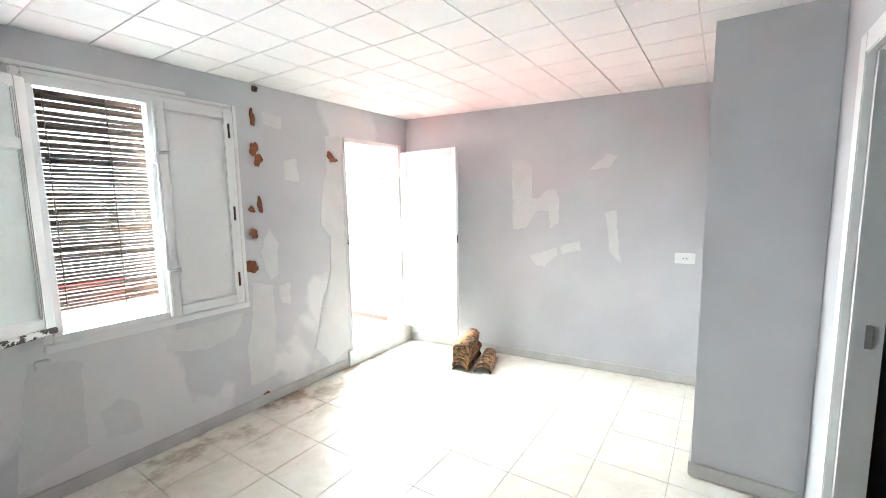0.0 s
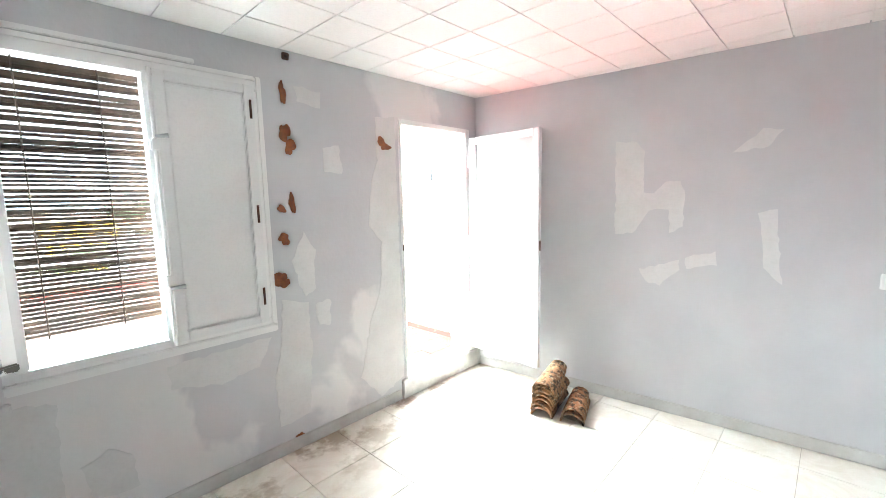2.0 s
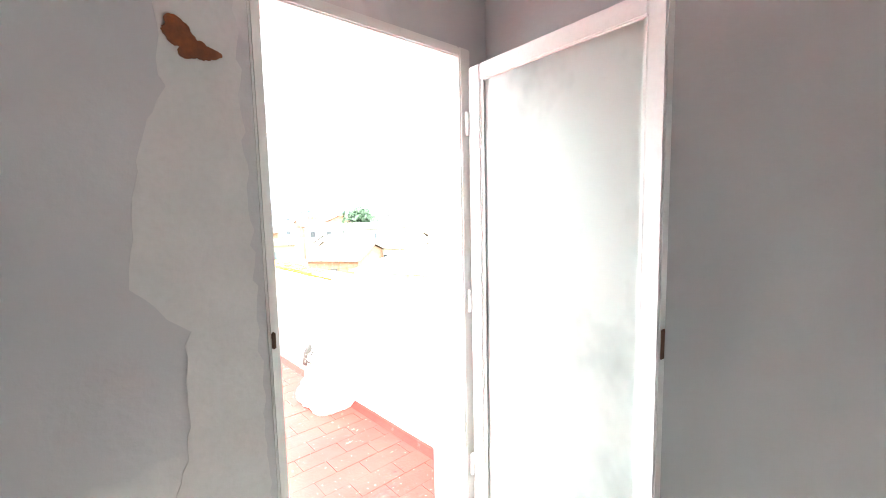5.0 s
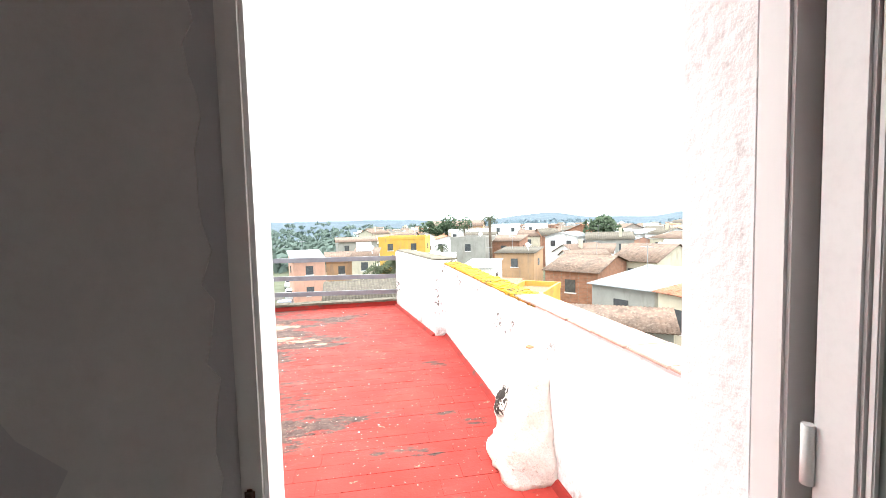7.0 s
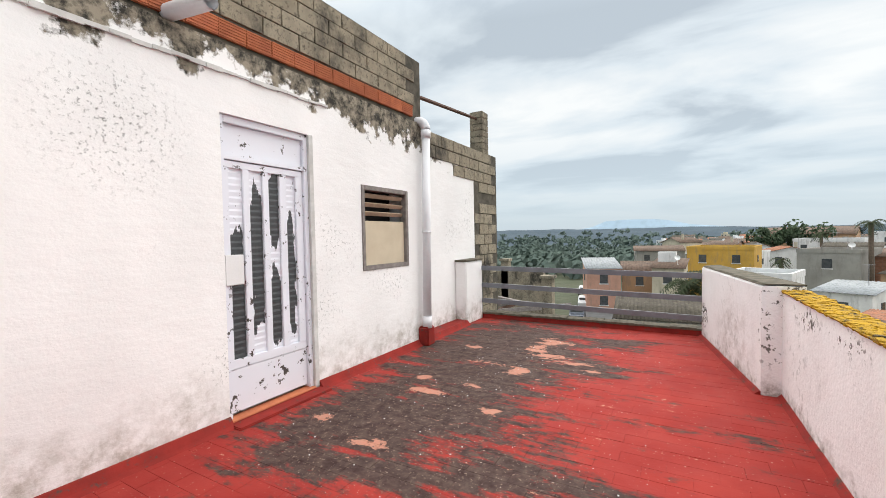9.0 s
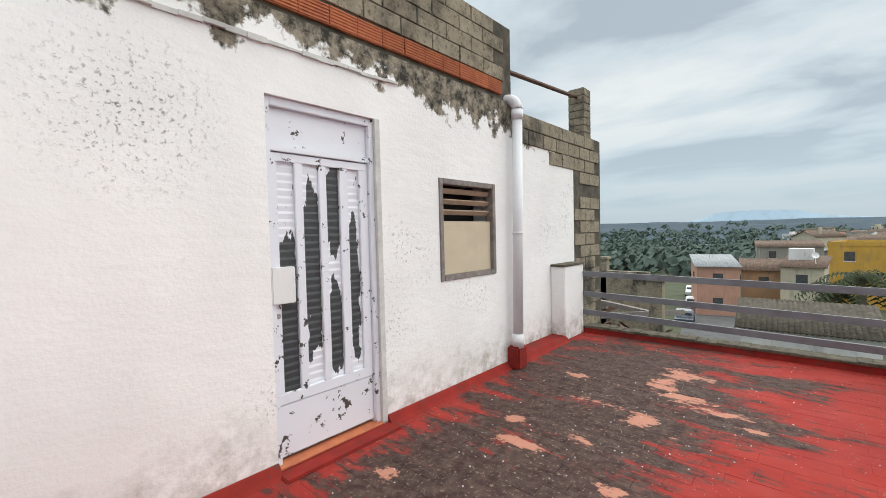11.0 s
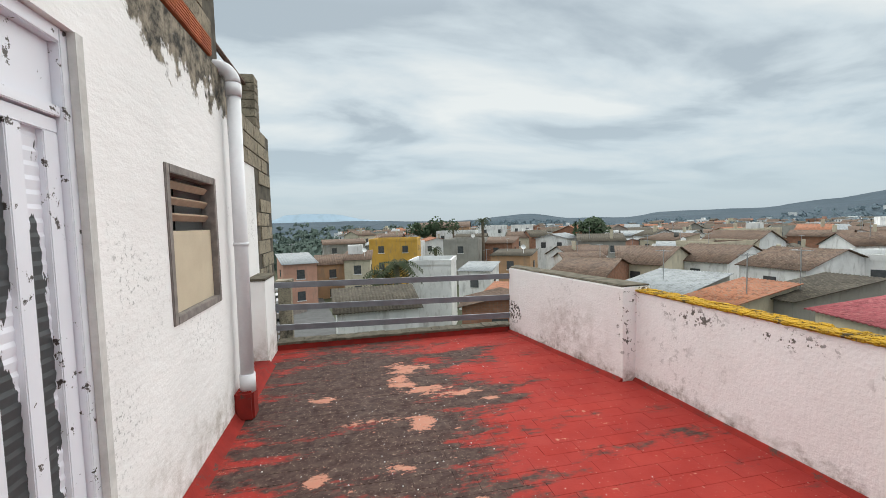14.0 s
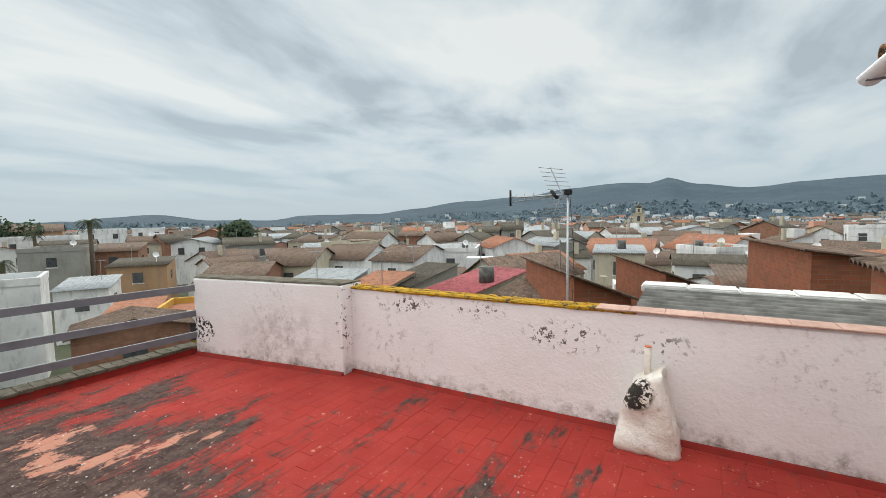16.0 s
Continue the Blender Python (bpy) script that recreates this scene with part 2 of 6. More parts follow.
def marble_material():
    n = Nodes("cream_marble_floor_tile")
    r = n.node("ShaderNodeObjectInfo").outputs["Random"]
    v = n.noise(3.0, 8, 0.7, dist=1.6)
    col = n.mix(n.step(v, 0.40, 0.62), (0.66, 0.60, 0.52), (0.76, 0.72, 0.66))
    col = n.mix(n.math("MULTIPLY", r, 0.25), col, (0.60, 0.53, 0.45))
    edge = n.step(n.axis(1), -0.75, -0.05)
    st = n.math("MULTIPLY", n.step(n.noise(2.6, 6, 0.65), 0.53, 0.62), edge)
    col = n.mix(n.math("MULTIPLY", st, 0.75), col, (0.26, 0.18, 0.11))
    return n.done(col, 0.38, n.noise(30, 3), 0.05, 0.003)


def peel_material():
    n = Nodes("peeling_white_panel_paint")
    s = n.noise(1.0, 7, 0.6, vec=n.scaled((1, 14, 5.0), (0, 1.3, 0.4)))
    k = None
    for y, z, ry, rz in ((2.30, 0.95, 0.16, 0.85), (2.50, 1.35, 0.12, 0.80), (2.69, 1.78, 0.10, 0.48), (2.685, 0.86, 0.11, 0.45), (2.865, 1.15, 0.065, 0.70)):
        q = n.near((-0.08, y, z), (1, ry, rz))
        k = q if k is None else n.math("MAXIMUM", k, q)
    k = n.math("ADD", k, n.math("MULTIPLY", n.math("SUBTRACT", s, 0.5), 1.5))
    m = n.step(k, 0.20, 0.212)
    dark = n.mix(n.noise(30, 4), (0.03, 0.035, 0.037), (0.07, 0.075, 0.08))
    col = n.mix(m, (0.76, 0.77, 0.83), dark)
    return n.done(col, 0.5, m, -0.3, 0.002)


def stub_material():
    n = Nodes("lumpy_cream_plaster_mouldy")
    col = n.mix(n.step(n.noise(8, 5), 0.35, 0.65), (0.80, 0.77, 0.72), (0.70, 0.64, 0.56))
    m = n.math("MULTIPLY", n.near((3.77, 1.88, 0.42), (0.16, 0.16, 0.16)), n.step(n.noise(24, 5, 0.7), 0.42, 0.52))
    col = n.mix(n.step(m, 0.12, 0.3), col, (0.04, 0.035, 0.03))
    col = n.mix(n.math("MULTIPLY", n.step(n.noise(19, 5, 0.7), 0.6, 0.66), 0.6), col, (0.38, 0.30, 0.22))
    return n.done(col, 0.9, n.noise(24, 6, 0.65), 0.9, 0.02)


def flaked_white(name, base, thr=0.67):
    n = Nodes(name)
    m = n.step(n.noise(9, 6, 0.7), thr, thr + 0.012)
    col = n.mix(m, n.mix(n.noise(3, 4), base, tuple(c * 0.92 for c in base)), (0.06, 0.05, 0.045))
    return n.done(col, 0.45, n.noise(40, 3), 0.1, 0.003)


def brick_material(name, c1, c2, mortar, axis="x"):
    n = Nodes(name)
    sp = n.node("ShaderNodeSeparateXYZ", Vector=n.pos)
    cb = n.node("ShaderNodeCombineXYZ")
    n.put(cb.inputs[0], n.math("ADD", sp.outputs[0], sp.outputs[1]))
    n.put(cb.inputs[1], sp.outputs[2])
    t = n.node("ShaderNodeTexBrick", Vector=cb.outputs[0], Color1=c1, Color2=c2, Mortar=mortar, Scale=1.0)
    t.inputs["Mortar Size"].default_value, t.inputs["Brick Width"].default_value, t.inputs["Row Height"].default_value = 0.008, 0.28, 0.13
    col = n.mix(n.math("MULTIPLY", n.step(n.noise(2.5, 5), 0.4, 0.7), 0.6), t.outputs["Color"], (0.16, 0.08, 0.05))
    return n.done(col, 0.9, t.outputs["Fac"], -0.5, 0.01)


def roof_material(name, c1, c2, c3):
    n = Nodes(name)
    rnd = n.node("ShaderNodeObjectInfo").outputs["Random"]
    col = n.mix(n.step(n.noise(0.9, 6, 0.65), 0.35, 0.65), c1, c2)
    col = n.mix(n.math("MULTIPLY", n.step(n.noise(5.0, 4, 0.7), 0.5, 0.62), 0.8), col, c3)
    col = n.mix(n.math("MULTIPLY", n.step(n.noise(2.2, 7, 0.75), 0.50, 0.60), 0.6), col, tuple(c * 0.4 for c in c2))
    col = n.mix(n.math("MULTIPLY", rnd, 0.35), col, tuple(c * 0.6 for c in c1))
    return n.done(col, 0.9, n.noise(9, 3), 0.8, 0.05)


def facade(name, c):
    n = Nodes(name)
    rnd = n.node("ShaderNodeObjectInfo").outputs["Random"]
    col = n.mix(n.step(n.noise(0.5, 6, 0.65), 0.4, 0.7), c, tuple(k * 0.75 for k in c))
    col = n.mix(n.math("MULTIPLY", rnd, 0.3), col, tuple(k * 0.72 for k in c))
    col = n.mix(n.math("MULTIPLY", n.step(n.noise(2.0, 5, 0.7, vec=n.scaled((1, 1, 0.25))), 0.52, 0.68), 0.45), col, (0.20, 0.18, 0.16))
    return n.done(col, 0.9, n.noise(12, 3), 0.2, 0.02)


def frosted_material():
    n = Nodes("dusty_frosted_glass")
    col = n.mix(n.step(n.noise(1.8, 3), 0.3, 0.7), (0.60, 0.66, 0.645), (0.68, 0.72, 0.70))
    col = n.mix(n.step(n.noise(2.6, 4, 0.6, vec=n.scaled((1, 1, 0.8), (1, 4, 2))), 0.52, 0.68), col, (0.42, 0.47, 0.46))
    n.b.inputs["Transmission Weight"].default_value = 0.55
    return n.done(col, 0.6, n.noise(60, 2), 0.05, 0.002)


def block_material():
    n = Nodes("stained_concrete_block")
    rnd = n.node("ShaderNodeObjectInfo").outputs["Random"]
    col = n.mix(n.step(n.noise(6, 6, 0.7), 0.35, 0.65), (0.36, 0.31, 0.23), (0.25, 0.22, 0.165))
    col = n.mix(n.math("MULTIPLY", rnd, 0.3), col, (0.20, 0.16, 0.11))
    col = n.mix(n.step(n.noise(1.3, 7, 0.72, vec=n.scaled((1, 1, 0.7))), 0.50, 0.66), col, (0.055, 0.050, 0.042))
    col = n.mix(n.math("MULTIPLY", n.step(n.noise(22, 5, 0.75), 0.54, 0.62), 0.7), col, (0.07, 0.06, 0.05))
    return n.done(col, 0.95, n.noise(38, 5, 0.7), 0.8, 0.01)


def lichen_material():
    n = Nodes("yellow_lichen_crust")
    col = n.mix(n.step(n.noise(9, 6, 0.7), 0.35, 0.65), (0.50, 0.29, 0.015), (0.36, 0.22, 0.03))
    col = n.mix(n.step(n.noise(13, 6, 0.75, vec=n.scaled((1, 1, 1), (4, 2, 0))), 0.53, 0.60), col, (0.07, 0.055, 0.035))
    return n.done(col, 0.95, n.noise(60, 5, 0.7), 0.9, 0.01)


def clay_material():
    n = Nodes("old_lichened_clay_tile")
    rnd = n.node("ShaderNodeObjectInfo").outputs["Random"]
    col = n.mix(n.step(n.noise(7, 5), 0.35, 0.65), (0.40, 0.20, 0.10), (0.24, 0.13, 0.07))
    col = n.mix(n.step(n.noise(26, 6, 0.7), 0.50, 0.57), col, (0.05, 0.04, 0.03))
    col = n.mix(n.step(n.noise(40, 5, 0.7, vec=n.scaled((1, 1, 1), (3, 1, 2))), 0.57, 0.62), col, (0.50, 0.42, 0.30))
    col = n.mix(n.math("MULTIPLY", rnd, 0.35), col, (0.16, 0.09, 0.05))
    return n.done(col, 0.9, n.noise(45, 5), 0.6, 0.006)


def terrain_material():
    n = Nodes("fields_and_haze_blue_hills")
    # hill colours with the blue of distance haze mixed in
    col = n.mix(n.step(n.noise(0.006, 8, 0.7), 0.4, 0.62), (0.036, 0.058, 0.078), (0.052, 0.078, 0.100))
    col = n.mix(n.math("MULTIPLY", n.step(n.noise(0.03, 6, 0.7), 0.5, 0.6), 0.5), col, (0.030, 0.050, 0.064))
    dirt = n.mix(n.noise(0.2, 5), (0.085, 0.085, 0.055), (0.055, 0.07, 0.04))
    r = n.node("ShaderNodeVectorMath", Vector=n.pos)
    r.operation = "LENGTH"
    # the painted haze sets in from 120 m and is full at 420 m
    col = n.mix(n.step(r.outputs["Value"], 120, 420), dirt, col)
    return n.done(col, 0.95, n.noise(0.08, 6), 0.6, 3.0)


M = dict(
    white=white_wall_material(), parapet=parapet_material(), terrace=terrace_material(), red=red_paint_material(),
    room=room_wall_material(), marble=marble_material(), peel=peel_material(), stub=stub_material(), frosted=frosted_material(), terrain=terrain_material(),
    painted_pane=plain("pale_green_clouded_glass", (0.66, 0.70, 0.68), (0.70, 0.74, 0.72), 2, 30, 0.35, 0.02),
    # woods lightened and blued in the colour, for distance haze
    woods=plain("haze_blue_hill_woods", (0.12, 0.165, 0.19), (0.10, 0.14, 0.165), 0.02, 0.3, 0.8, 0.0),
    room_grout=plain("pale_grout", (0.48, 0.43, 0.37), (0.40, 0.35, 0.30), 8),
    ceiling=plain("white_ceiling_board", (0.84, 0.82, 0.81), (0.80, 0.78, 0.77), 2, 80, 0.8, 0.05),
    flaky=flaked_white("badly_flaked_white_paint", (0.72, 0.70, 0.68), 0.53),
    wood=flaked_white("old_white_painted_wood", (0.78, 0.77, 0.76), 0.73),
    shutter=plain("white_painted_board", (0.74, 0.735, 0.73), (0.70, 0.695, 0.69), 2.5, 70, 0.5, 0.08),
    door_white=flaked_white("white_painted_steel", (0.77, 0.78, 0.84), 0.605),
    skirt=plain("grey_marble_baseboard", (0.52, 0.51, 0.50), (0.44, 0.42, 0.40), 5, 50, 0.5, 0.1),
    filler=plain("dried_plaster_filler", (0.625, 0.615, 0.61), (0.59, 0.58, 0.575), 6, 50, 0.8, 0.2),
    chip=plain("exposed_red_brick", (0.27, 0.10, 0.045), (0.17, 0.07, 0.04), 30, 90, 0.95, 0.8),
    clay=clay_material(),
    reed=plain("weathered_reed_slat", (0.050, 0.032, 0.021), (0.024, 0.018, 0.014), 10, 60, 0.9, 0.3, random_tint=0.5),
    dark=plain("unlit_inside_black", (0.02, 0.02, 0.02), (0.03, 0.028, 0.026), 4),
    darkroom=plain("shade_darkened_room_paint", (0.10, 0.10, 0.10), (0.08, 0.08, 0.08), 3),
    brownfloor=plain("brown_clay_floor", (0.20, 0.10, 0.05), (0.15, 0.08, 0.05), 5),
    iron=plain("grey_painted_iron", (0.17, 0.18, 0.20), (0.13, 0.135, 0.15), 6, 60, 0.5, 0.1),
    rust=plain("rusty_iron", (0.13, 0.07, 0.05), (0.08, 0.05, 0.04), 20, 60, 0.8, 0.3),
    alu=plain("dull_aluminium", (0.42, 0.43, 0.44), (0.34, 0.35, 0.36), 10, 60, 0.4, 0.05, 0.8),
    black=plain("black_plastic", (0.02, 0.02, 0.02), (0.03, 0.03, 0.03), 10),
    pvc=plain("grey_white_pvc", (0.70, 0.70, 0.72), (0.63, 0.63, 0.65), 2, 40, 0.4, 0.04),
    board=plain("beige_chipboard", (0.58, 0.50, 0.37), (0.53, 0.45, 0.33), 4, 90, 0.8, 0.1),
    greywood=plain("weathered_grey_wood", (0.28, 0.25, 0.23), (0.18, 0.16, 0.15), 14, 50, 0.9, 0.4),
    slat=plain("pale_brown_wood_slat", (0.42, 0.31, 0.22), (0.34, 0.25, 0.18), 12, 60, 0.8, 0.2),
    block=block_material(),
    mortar=plain("grimy_mortar", (0.13, 0.115, 0.09), (0.06, 0.055, 0.045), 7, 30, 0.95, 0.5),
    hollow=plain("orange_hollow_brick", (0.50, 0.17, 0.08), (0.40, 0.13, 0.07), 9, 50, 0.9, 0.3, random_tint=0.25),
    moss=plain("mossy_concrete", (0.15, 0.13, 0.10), (0.07, 0.063, 0.045), 9, 40, 0.95, 0.6),
    lichen=lichen_material(),
    pinktile=plain("faded_pink_coping_tile", (0.50, 0.33, 0.27), (0.40, 0.25, 0.20), 14, 50, 0.85, 0.3, random_tint=0.1),
    plaster=plain("lumpy_cream_plaster", (0.74, 0.69, 0.63), (0.62, 0.55, 0.47), 9, 30, 0.9, 0.7),
    asbestos=plain("grey_fibre_cement", (0.17, 0.165, 0.155), (0.075, 0.075, 0.068), 4, 20, 0.95, 0.4),
    whitecap=plain("white_mortar_ridge", (0.66, 0.65, 0.63), (0.5, 0.49, 0.47), 5, 25, 0.9, 0.5),
    brick=brick_material("orange_brick_wall", (0.30, 0.095, 0.048), (0.22, 0.07, 0.036), (0.20, 0.13, 0.09)),
    brick2=brick_material("brown_brick_wall", (0.34, 0.17, 0.11), (0.28, 0.13, 0.08), (0.25, 0.19, 0.15)),
    roof_brown=roof_material("brown_clay_roof", (0.165, 0.108, 0.080), (0.11, 0.080, 0.064), (0.22, 0.17, 0.13)),
    roof_red=roof_material("terracotta_roof", (0.38, 0.16, 0.09), (0.30, 0.13, 0.08), (0.26, 0.19, 0.14)),
    roof_grey=roof_material("grey_sheet_roof", (0.36, 0.38, 0.39), (0.28, 0.30, 0.31), (0.42, 0.43, 0.43)),
    roof_dark=roof_material("dark_lichened_roof", (0.070, 0.060, 0.048), (0.11, 0.095, 0.075), (0.17, 0.15, 0.11)),
    roof_pink=roof_material("faded_red_sheet_roof", (0.36, 0.10, 0.11), (0.31, 0.09, 0.10), (0.40, 0.15, 0.15)),
    f_white=facade("white_facade", (0.80, 0.80, 0.79)), f_cream=facade("cream_facade", (0.58, 0.52, 0.40)),
    f_grey=facade("grey_render_facade", (0.34, 0.33, 0.30)), f_yellow=facade("yellow_facade", (0.62, 0.37, 0.08)),
    f_salmon=facade("salmon_facade", (0.55, 0.31, 0.23)), f_orange=facade("orange_facade", (0.46, 0.29, 0.17)),
    f_tower=facade("pale_stone_tower", (0.55, 0.48, 0.36)),
    pane=plain("dark_window_pane", (0.05, 0.055, 0.06), (0.08, 0.085, 0.09), 3, 20, 0.2, 0.02),
    bark=plain("grey_brown_bark", (0.16, 0.12, 0.09), (0.10, 0.08, 0.06), 8, 30, 0.95, 0.6),
    leaf=plain("dark_green_leaves", (0.035, 0.06, 0.03), (0.06, 0.085, 0.045), 1.5, 8, 0.8, 0.1),
    olive=plain("olive_foliage", (0.11, 0.145, 0.12), (0.08, 0.11, 0.095), 0.1, 1.0, 0.9, 0.1),
    palmleaf=plain("palm_fronds", (0.035, 0.05, 0.022), (0.06, 0.07, 0.035), 2, 8, 0.8, 0.1),
    asphalt=plain("grey_asphalt", (0.12, 0.12, 0.12), (0.09, 0.09, 0.09), 1.0, 12, 0.9, 0.1),
    carwhite=plain("white_car_paint", (0.70, 0.71, 0.72), (0.68, 0.69, 0.70), 1, 8, 0.25, 0.0),
    cardark=plain("dark_car_paint", (0.05, 0.06, 0.08), (0.04, 0.05, 0.07), 1, 8, 0.25, 0.0),
    socket=plain("white_plastic", (0.78, 0.78, 0.77), (0.75, 0.75, 0.74), 3, 50, 0.35, 0.02),
    # pale blue that paints the haze in front of the mountain
    far=plain("distant_mountain_haze_blue", (0.42, 0.53, 0.62), (0.40, 0.51, 0.60), 0.004, 0.02, 0.95, 0.0),
)


# ---- mesh helpers ----
def bx(bm, x0, y0, z0, x1, y1, z1, bevel=0.0, m=None):
    r = bmesh.ops.create_cube(bm, size=1)["verts"]
    for v in r:
        v.co = Vector((x0 if v.co.x < 0 else x1, y0 if v.co.y < 0 else y1, z0 if v.co.z < 0 else z1))
    if bevel:
        es = list({e for v in r for e in v.link_edges})
        r = bmesh.ops.bevel(bm, geom=es, offset=bevel, segments=2, affect="EDGES", clamp_overlap=True)["verts"]
    if m is not None:
        bmesh.ops.transform(bm, matrix=m, verts=list(r))
    return bm


def box(*a, **k):
    return bx(bmesh.new(), *a, **k)


def tube(bm, points, r, seg=12, cap=True):
    """A round bar through the points, with radius r (a number or one for each point)."""
    pts = [Vector(p) for p in points]
    rs = [r] * len(pts) if isinstance(r, (int, float)) else r
    rings = []
    side = None
    for i, p in enumerate(pts):
        d = (pts[min(i + 1, len(pts) - 1)] - pts[max(i - 1, 0)]).normalized()
        if side is None:
            side = d.orthogonal().normalized()
        else:
            side = (side - d * side.dot(d)).normalized()
        up = d.cross(side)
        rings.append([bm.verts.new(p + rs[i] * (math.cos(a) * side + math.sin(a) * up)) for a in (2 * math.pi * k / seg for k in range(seg))])
    for a, b in zip(rings, rings[1:]):
        for k in range(seg):
            bm.faces.new((a[k], a[(k + 1) % seg], b[(k + 1) % seg], b[k])).smooth = seg > 6
    if cap:
        bm.faces.new(rings[0][::-1])
        bm.faces.new(rings[-1])
    return bm


def extrude_outline(bm, outline, depth):
    """A slab: outline points (Vectors, in order) pushed along the vector depth."""
    a = [bm.verts.new(p) for p in outline]
    b = [bm.verts.new(Vector(p) + depth) for p in outline]
    n = len(a)
    bm.faces.new(a[::-1])
    bm.faces.new(b)
    for i in range(n):
        bm.faces.new((a[i], a[(i + 1) % n], b[(i + 1) % n], b[i]))
    bmesh.ops.recalc_face_normals(bm, faces=bm.faces)
    return bm


def mesh_of(name, bm, material):
    me = bpy.data.meshes.new(name)
    bm.to_mesh(me)
    bm.free()
    me.materials.append(material)
    return me


def part(name, bm, material, parent, label=""):
    ob = new(name, bm if isinstance(bm, bpy.types.Mesh) else mesh_of(name, bm, material))
    ob.parent = parent
    return tagged(ob, label)


def thing(name, label, category, at=(0, 0, 0), group="", rz=0.0):
    ob = new(name)
    ob.matrix_basis = pose(*at, 0, 0, rz)
    ob.empty_display_size = 0.1
    return tagged(ob, label, category, group)


def solid(name, bm, material, label, category, group="", kind=""):
    return tagged(new(name, mesh_of(name, bm, material)), label, category, group, kind)


def structure(name, bm, material, label=""):
    return tagged(new(name, mesh_of(name, bm, material)), label, "", "", "structure")


def blob(centre, u, v, ru, rv, depth, seed, n=22, rough=0.45):
    """An irregular flat patch about a place, spanned by u and v, depth thick along their normal."""
    rng = random.Random(seed)
    u, v, c = Vector(u), Vector(v), Vector(centre)
    ph = [rng.uniform(0, 6.3) for _ in range(4)]
    out = []
    for i in range(n):
        a = 2 * math.pi * i / n
        k = 1 + rough * (0.5 * math.sin(2 * a + ph[0]) + 0.35 * math.sin(3 * a + ph[1]) + 0.3 * math.sin(5 * a + ph[2])) + rng.uniform(-0.2, 0.2) * rough
        out.append(c + u * ru * k * math.cos(a) + v * rv * k * math.sin(a))
    return extrude_outline(bmesh.new(), out, Vector(depth))


# ---- the room ----
FL, CE, YI, YO, XF = -0.09, 2.41, 0.02, 0.20, 3.80   # room floor, ceiling, window wall's faces, far wall
DX0, DX1, DZ0, DZ1 = 2.865, 3.65, 0.06, 2.10          # doorway to the terrace
WX0, WX1, WZ0, WZ1 = 0.715, 1.80, 0.785, 2.19          # window
EAST = pose(XF, YI, 0, 0, 0, 6.0)   # the far wall stands six degrees out of square
slab = structure("floor", box(-2.6, -3.42, -0.35, XF + 0.5, YI, FL - 0.008), M["room_grout"], "cream marble tiled room floor with brown stains")
bm = box(-2.6, YI, -0.35, WX0, YO, 2.62)
bx(bm, WX0, YI, -0.35, WX1, YO, WZ0)
bx(bm, WX0, YI, WZ1, WX1, YO, 2.62)
bx(bm, WX1, YI, -0.35, DX0, YO, 2.62)
bx(bm, DX0, YI, -0.35, DX1, YO, DZ0 - 0.03)
bx(bm, DX0, YI, DZ1, DX1, YO, 2.62)
bx(bm, DX1, YI, -0.35, XF + 0.2, YO, 2.62)
wall_n = structure("wall_north", bm, M["room"], "grey painted wall with pale plaster repairs")
wall_e = structure("wall_east", box(0.0, -3.6, -0.35, 0.2, -0.001, 2.499), M["room"], "grey painted room wall with filler patches")
wall_e.matrix_basis = EAST
pier = structure("wall_pier", box(2.75, -3.38, FL, XF + 0.3, -2.88, CE), M["room"], "grey painted projecting pier")
bm = box(2.23, -3.47, FL, XF + 0.4, -3.382, CE)
bx(bm, 1.45, -3.47, 2.02, 2.23, -3.382, CE)
bx(bm, -2.6, -3.47, FL, 1.45, -3.382, CE)
wall_s = structure("wall_south", bm, M["room"], "pale wall with an open dark doorway")
wall_w = structure("wall_west", box(-2.6, -3.38, FL, -2.45, YI, CE), M["room"], "grey painted room wall")
roof_slab = structure("roof_slab", box(-2.6, -5.2, 2.50, XF + 0.6, YO, 2.62), M["moss"], "flat concrete roof slab")
bm = box(-2.6, -3.47, CE + 0.012, XF + 0.4, YI, 2.5)
for i in range(22):
    for j in range(11):
        x0, y0 = -2.45 + i * 0.315, YI - 0.315 * (j + 1)
        if x0 < XF + 0.12:
            bx(bm, x0 + 0.003, y0 + 0.003, CE, x0 + 0.312, y0 + 0.312, CE + 0.011)
structure("ceiling", bm, M["ceiling"], "white square board ceiling tiles")
# dim room behind the doorway, its shade put into the wall colour
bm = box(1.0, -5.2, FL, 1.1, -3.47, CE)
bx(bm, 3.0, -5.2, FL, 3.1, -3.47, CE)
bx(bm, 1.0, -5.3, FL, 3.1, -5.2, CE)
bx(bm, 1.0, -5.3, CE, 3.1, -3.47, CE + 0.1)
structure("wall_back_room", bm, M["darkroom"], "back room walls, grey darkened for shade")
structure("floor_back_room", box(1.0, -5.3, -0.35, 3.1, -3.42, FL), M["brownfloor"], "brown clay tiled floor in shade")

# doorway casing with a latch plate
d2 = tagged(new("door_2"), "white painted door casing round a dark opening", "", "", "structure")
part("casing", box(2.23, -3.38, FL, 2.315, -3.35, 2.10, 0.004), M["wood"], d2)
part("casing", box(1.365, -3.38, FL, 1.45, -3.35, 2.10, 0.004), M["wood"], d2)
part("casing", box(1.45, -3.38, 2.02, 2.23, -3.35, 2.10, 0.004), M["wood"], d2)
part("jamb", box(2.205, -3.47, FL, 2.229, -3.38, 2.02), M["wood"], d2)
part("latch_plate", box(2.20, -3.44, 0.95, 2.206, -3.42, 1.04), M["alu"], d2, "small metal latch plate")


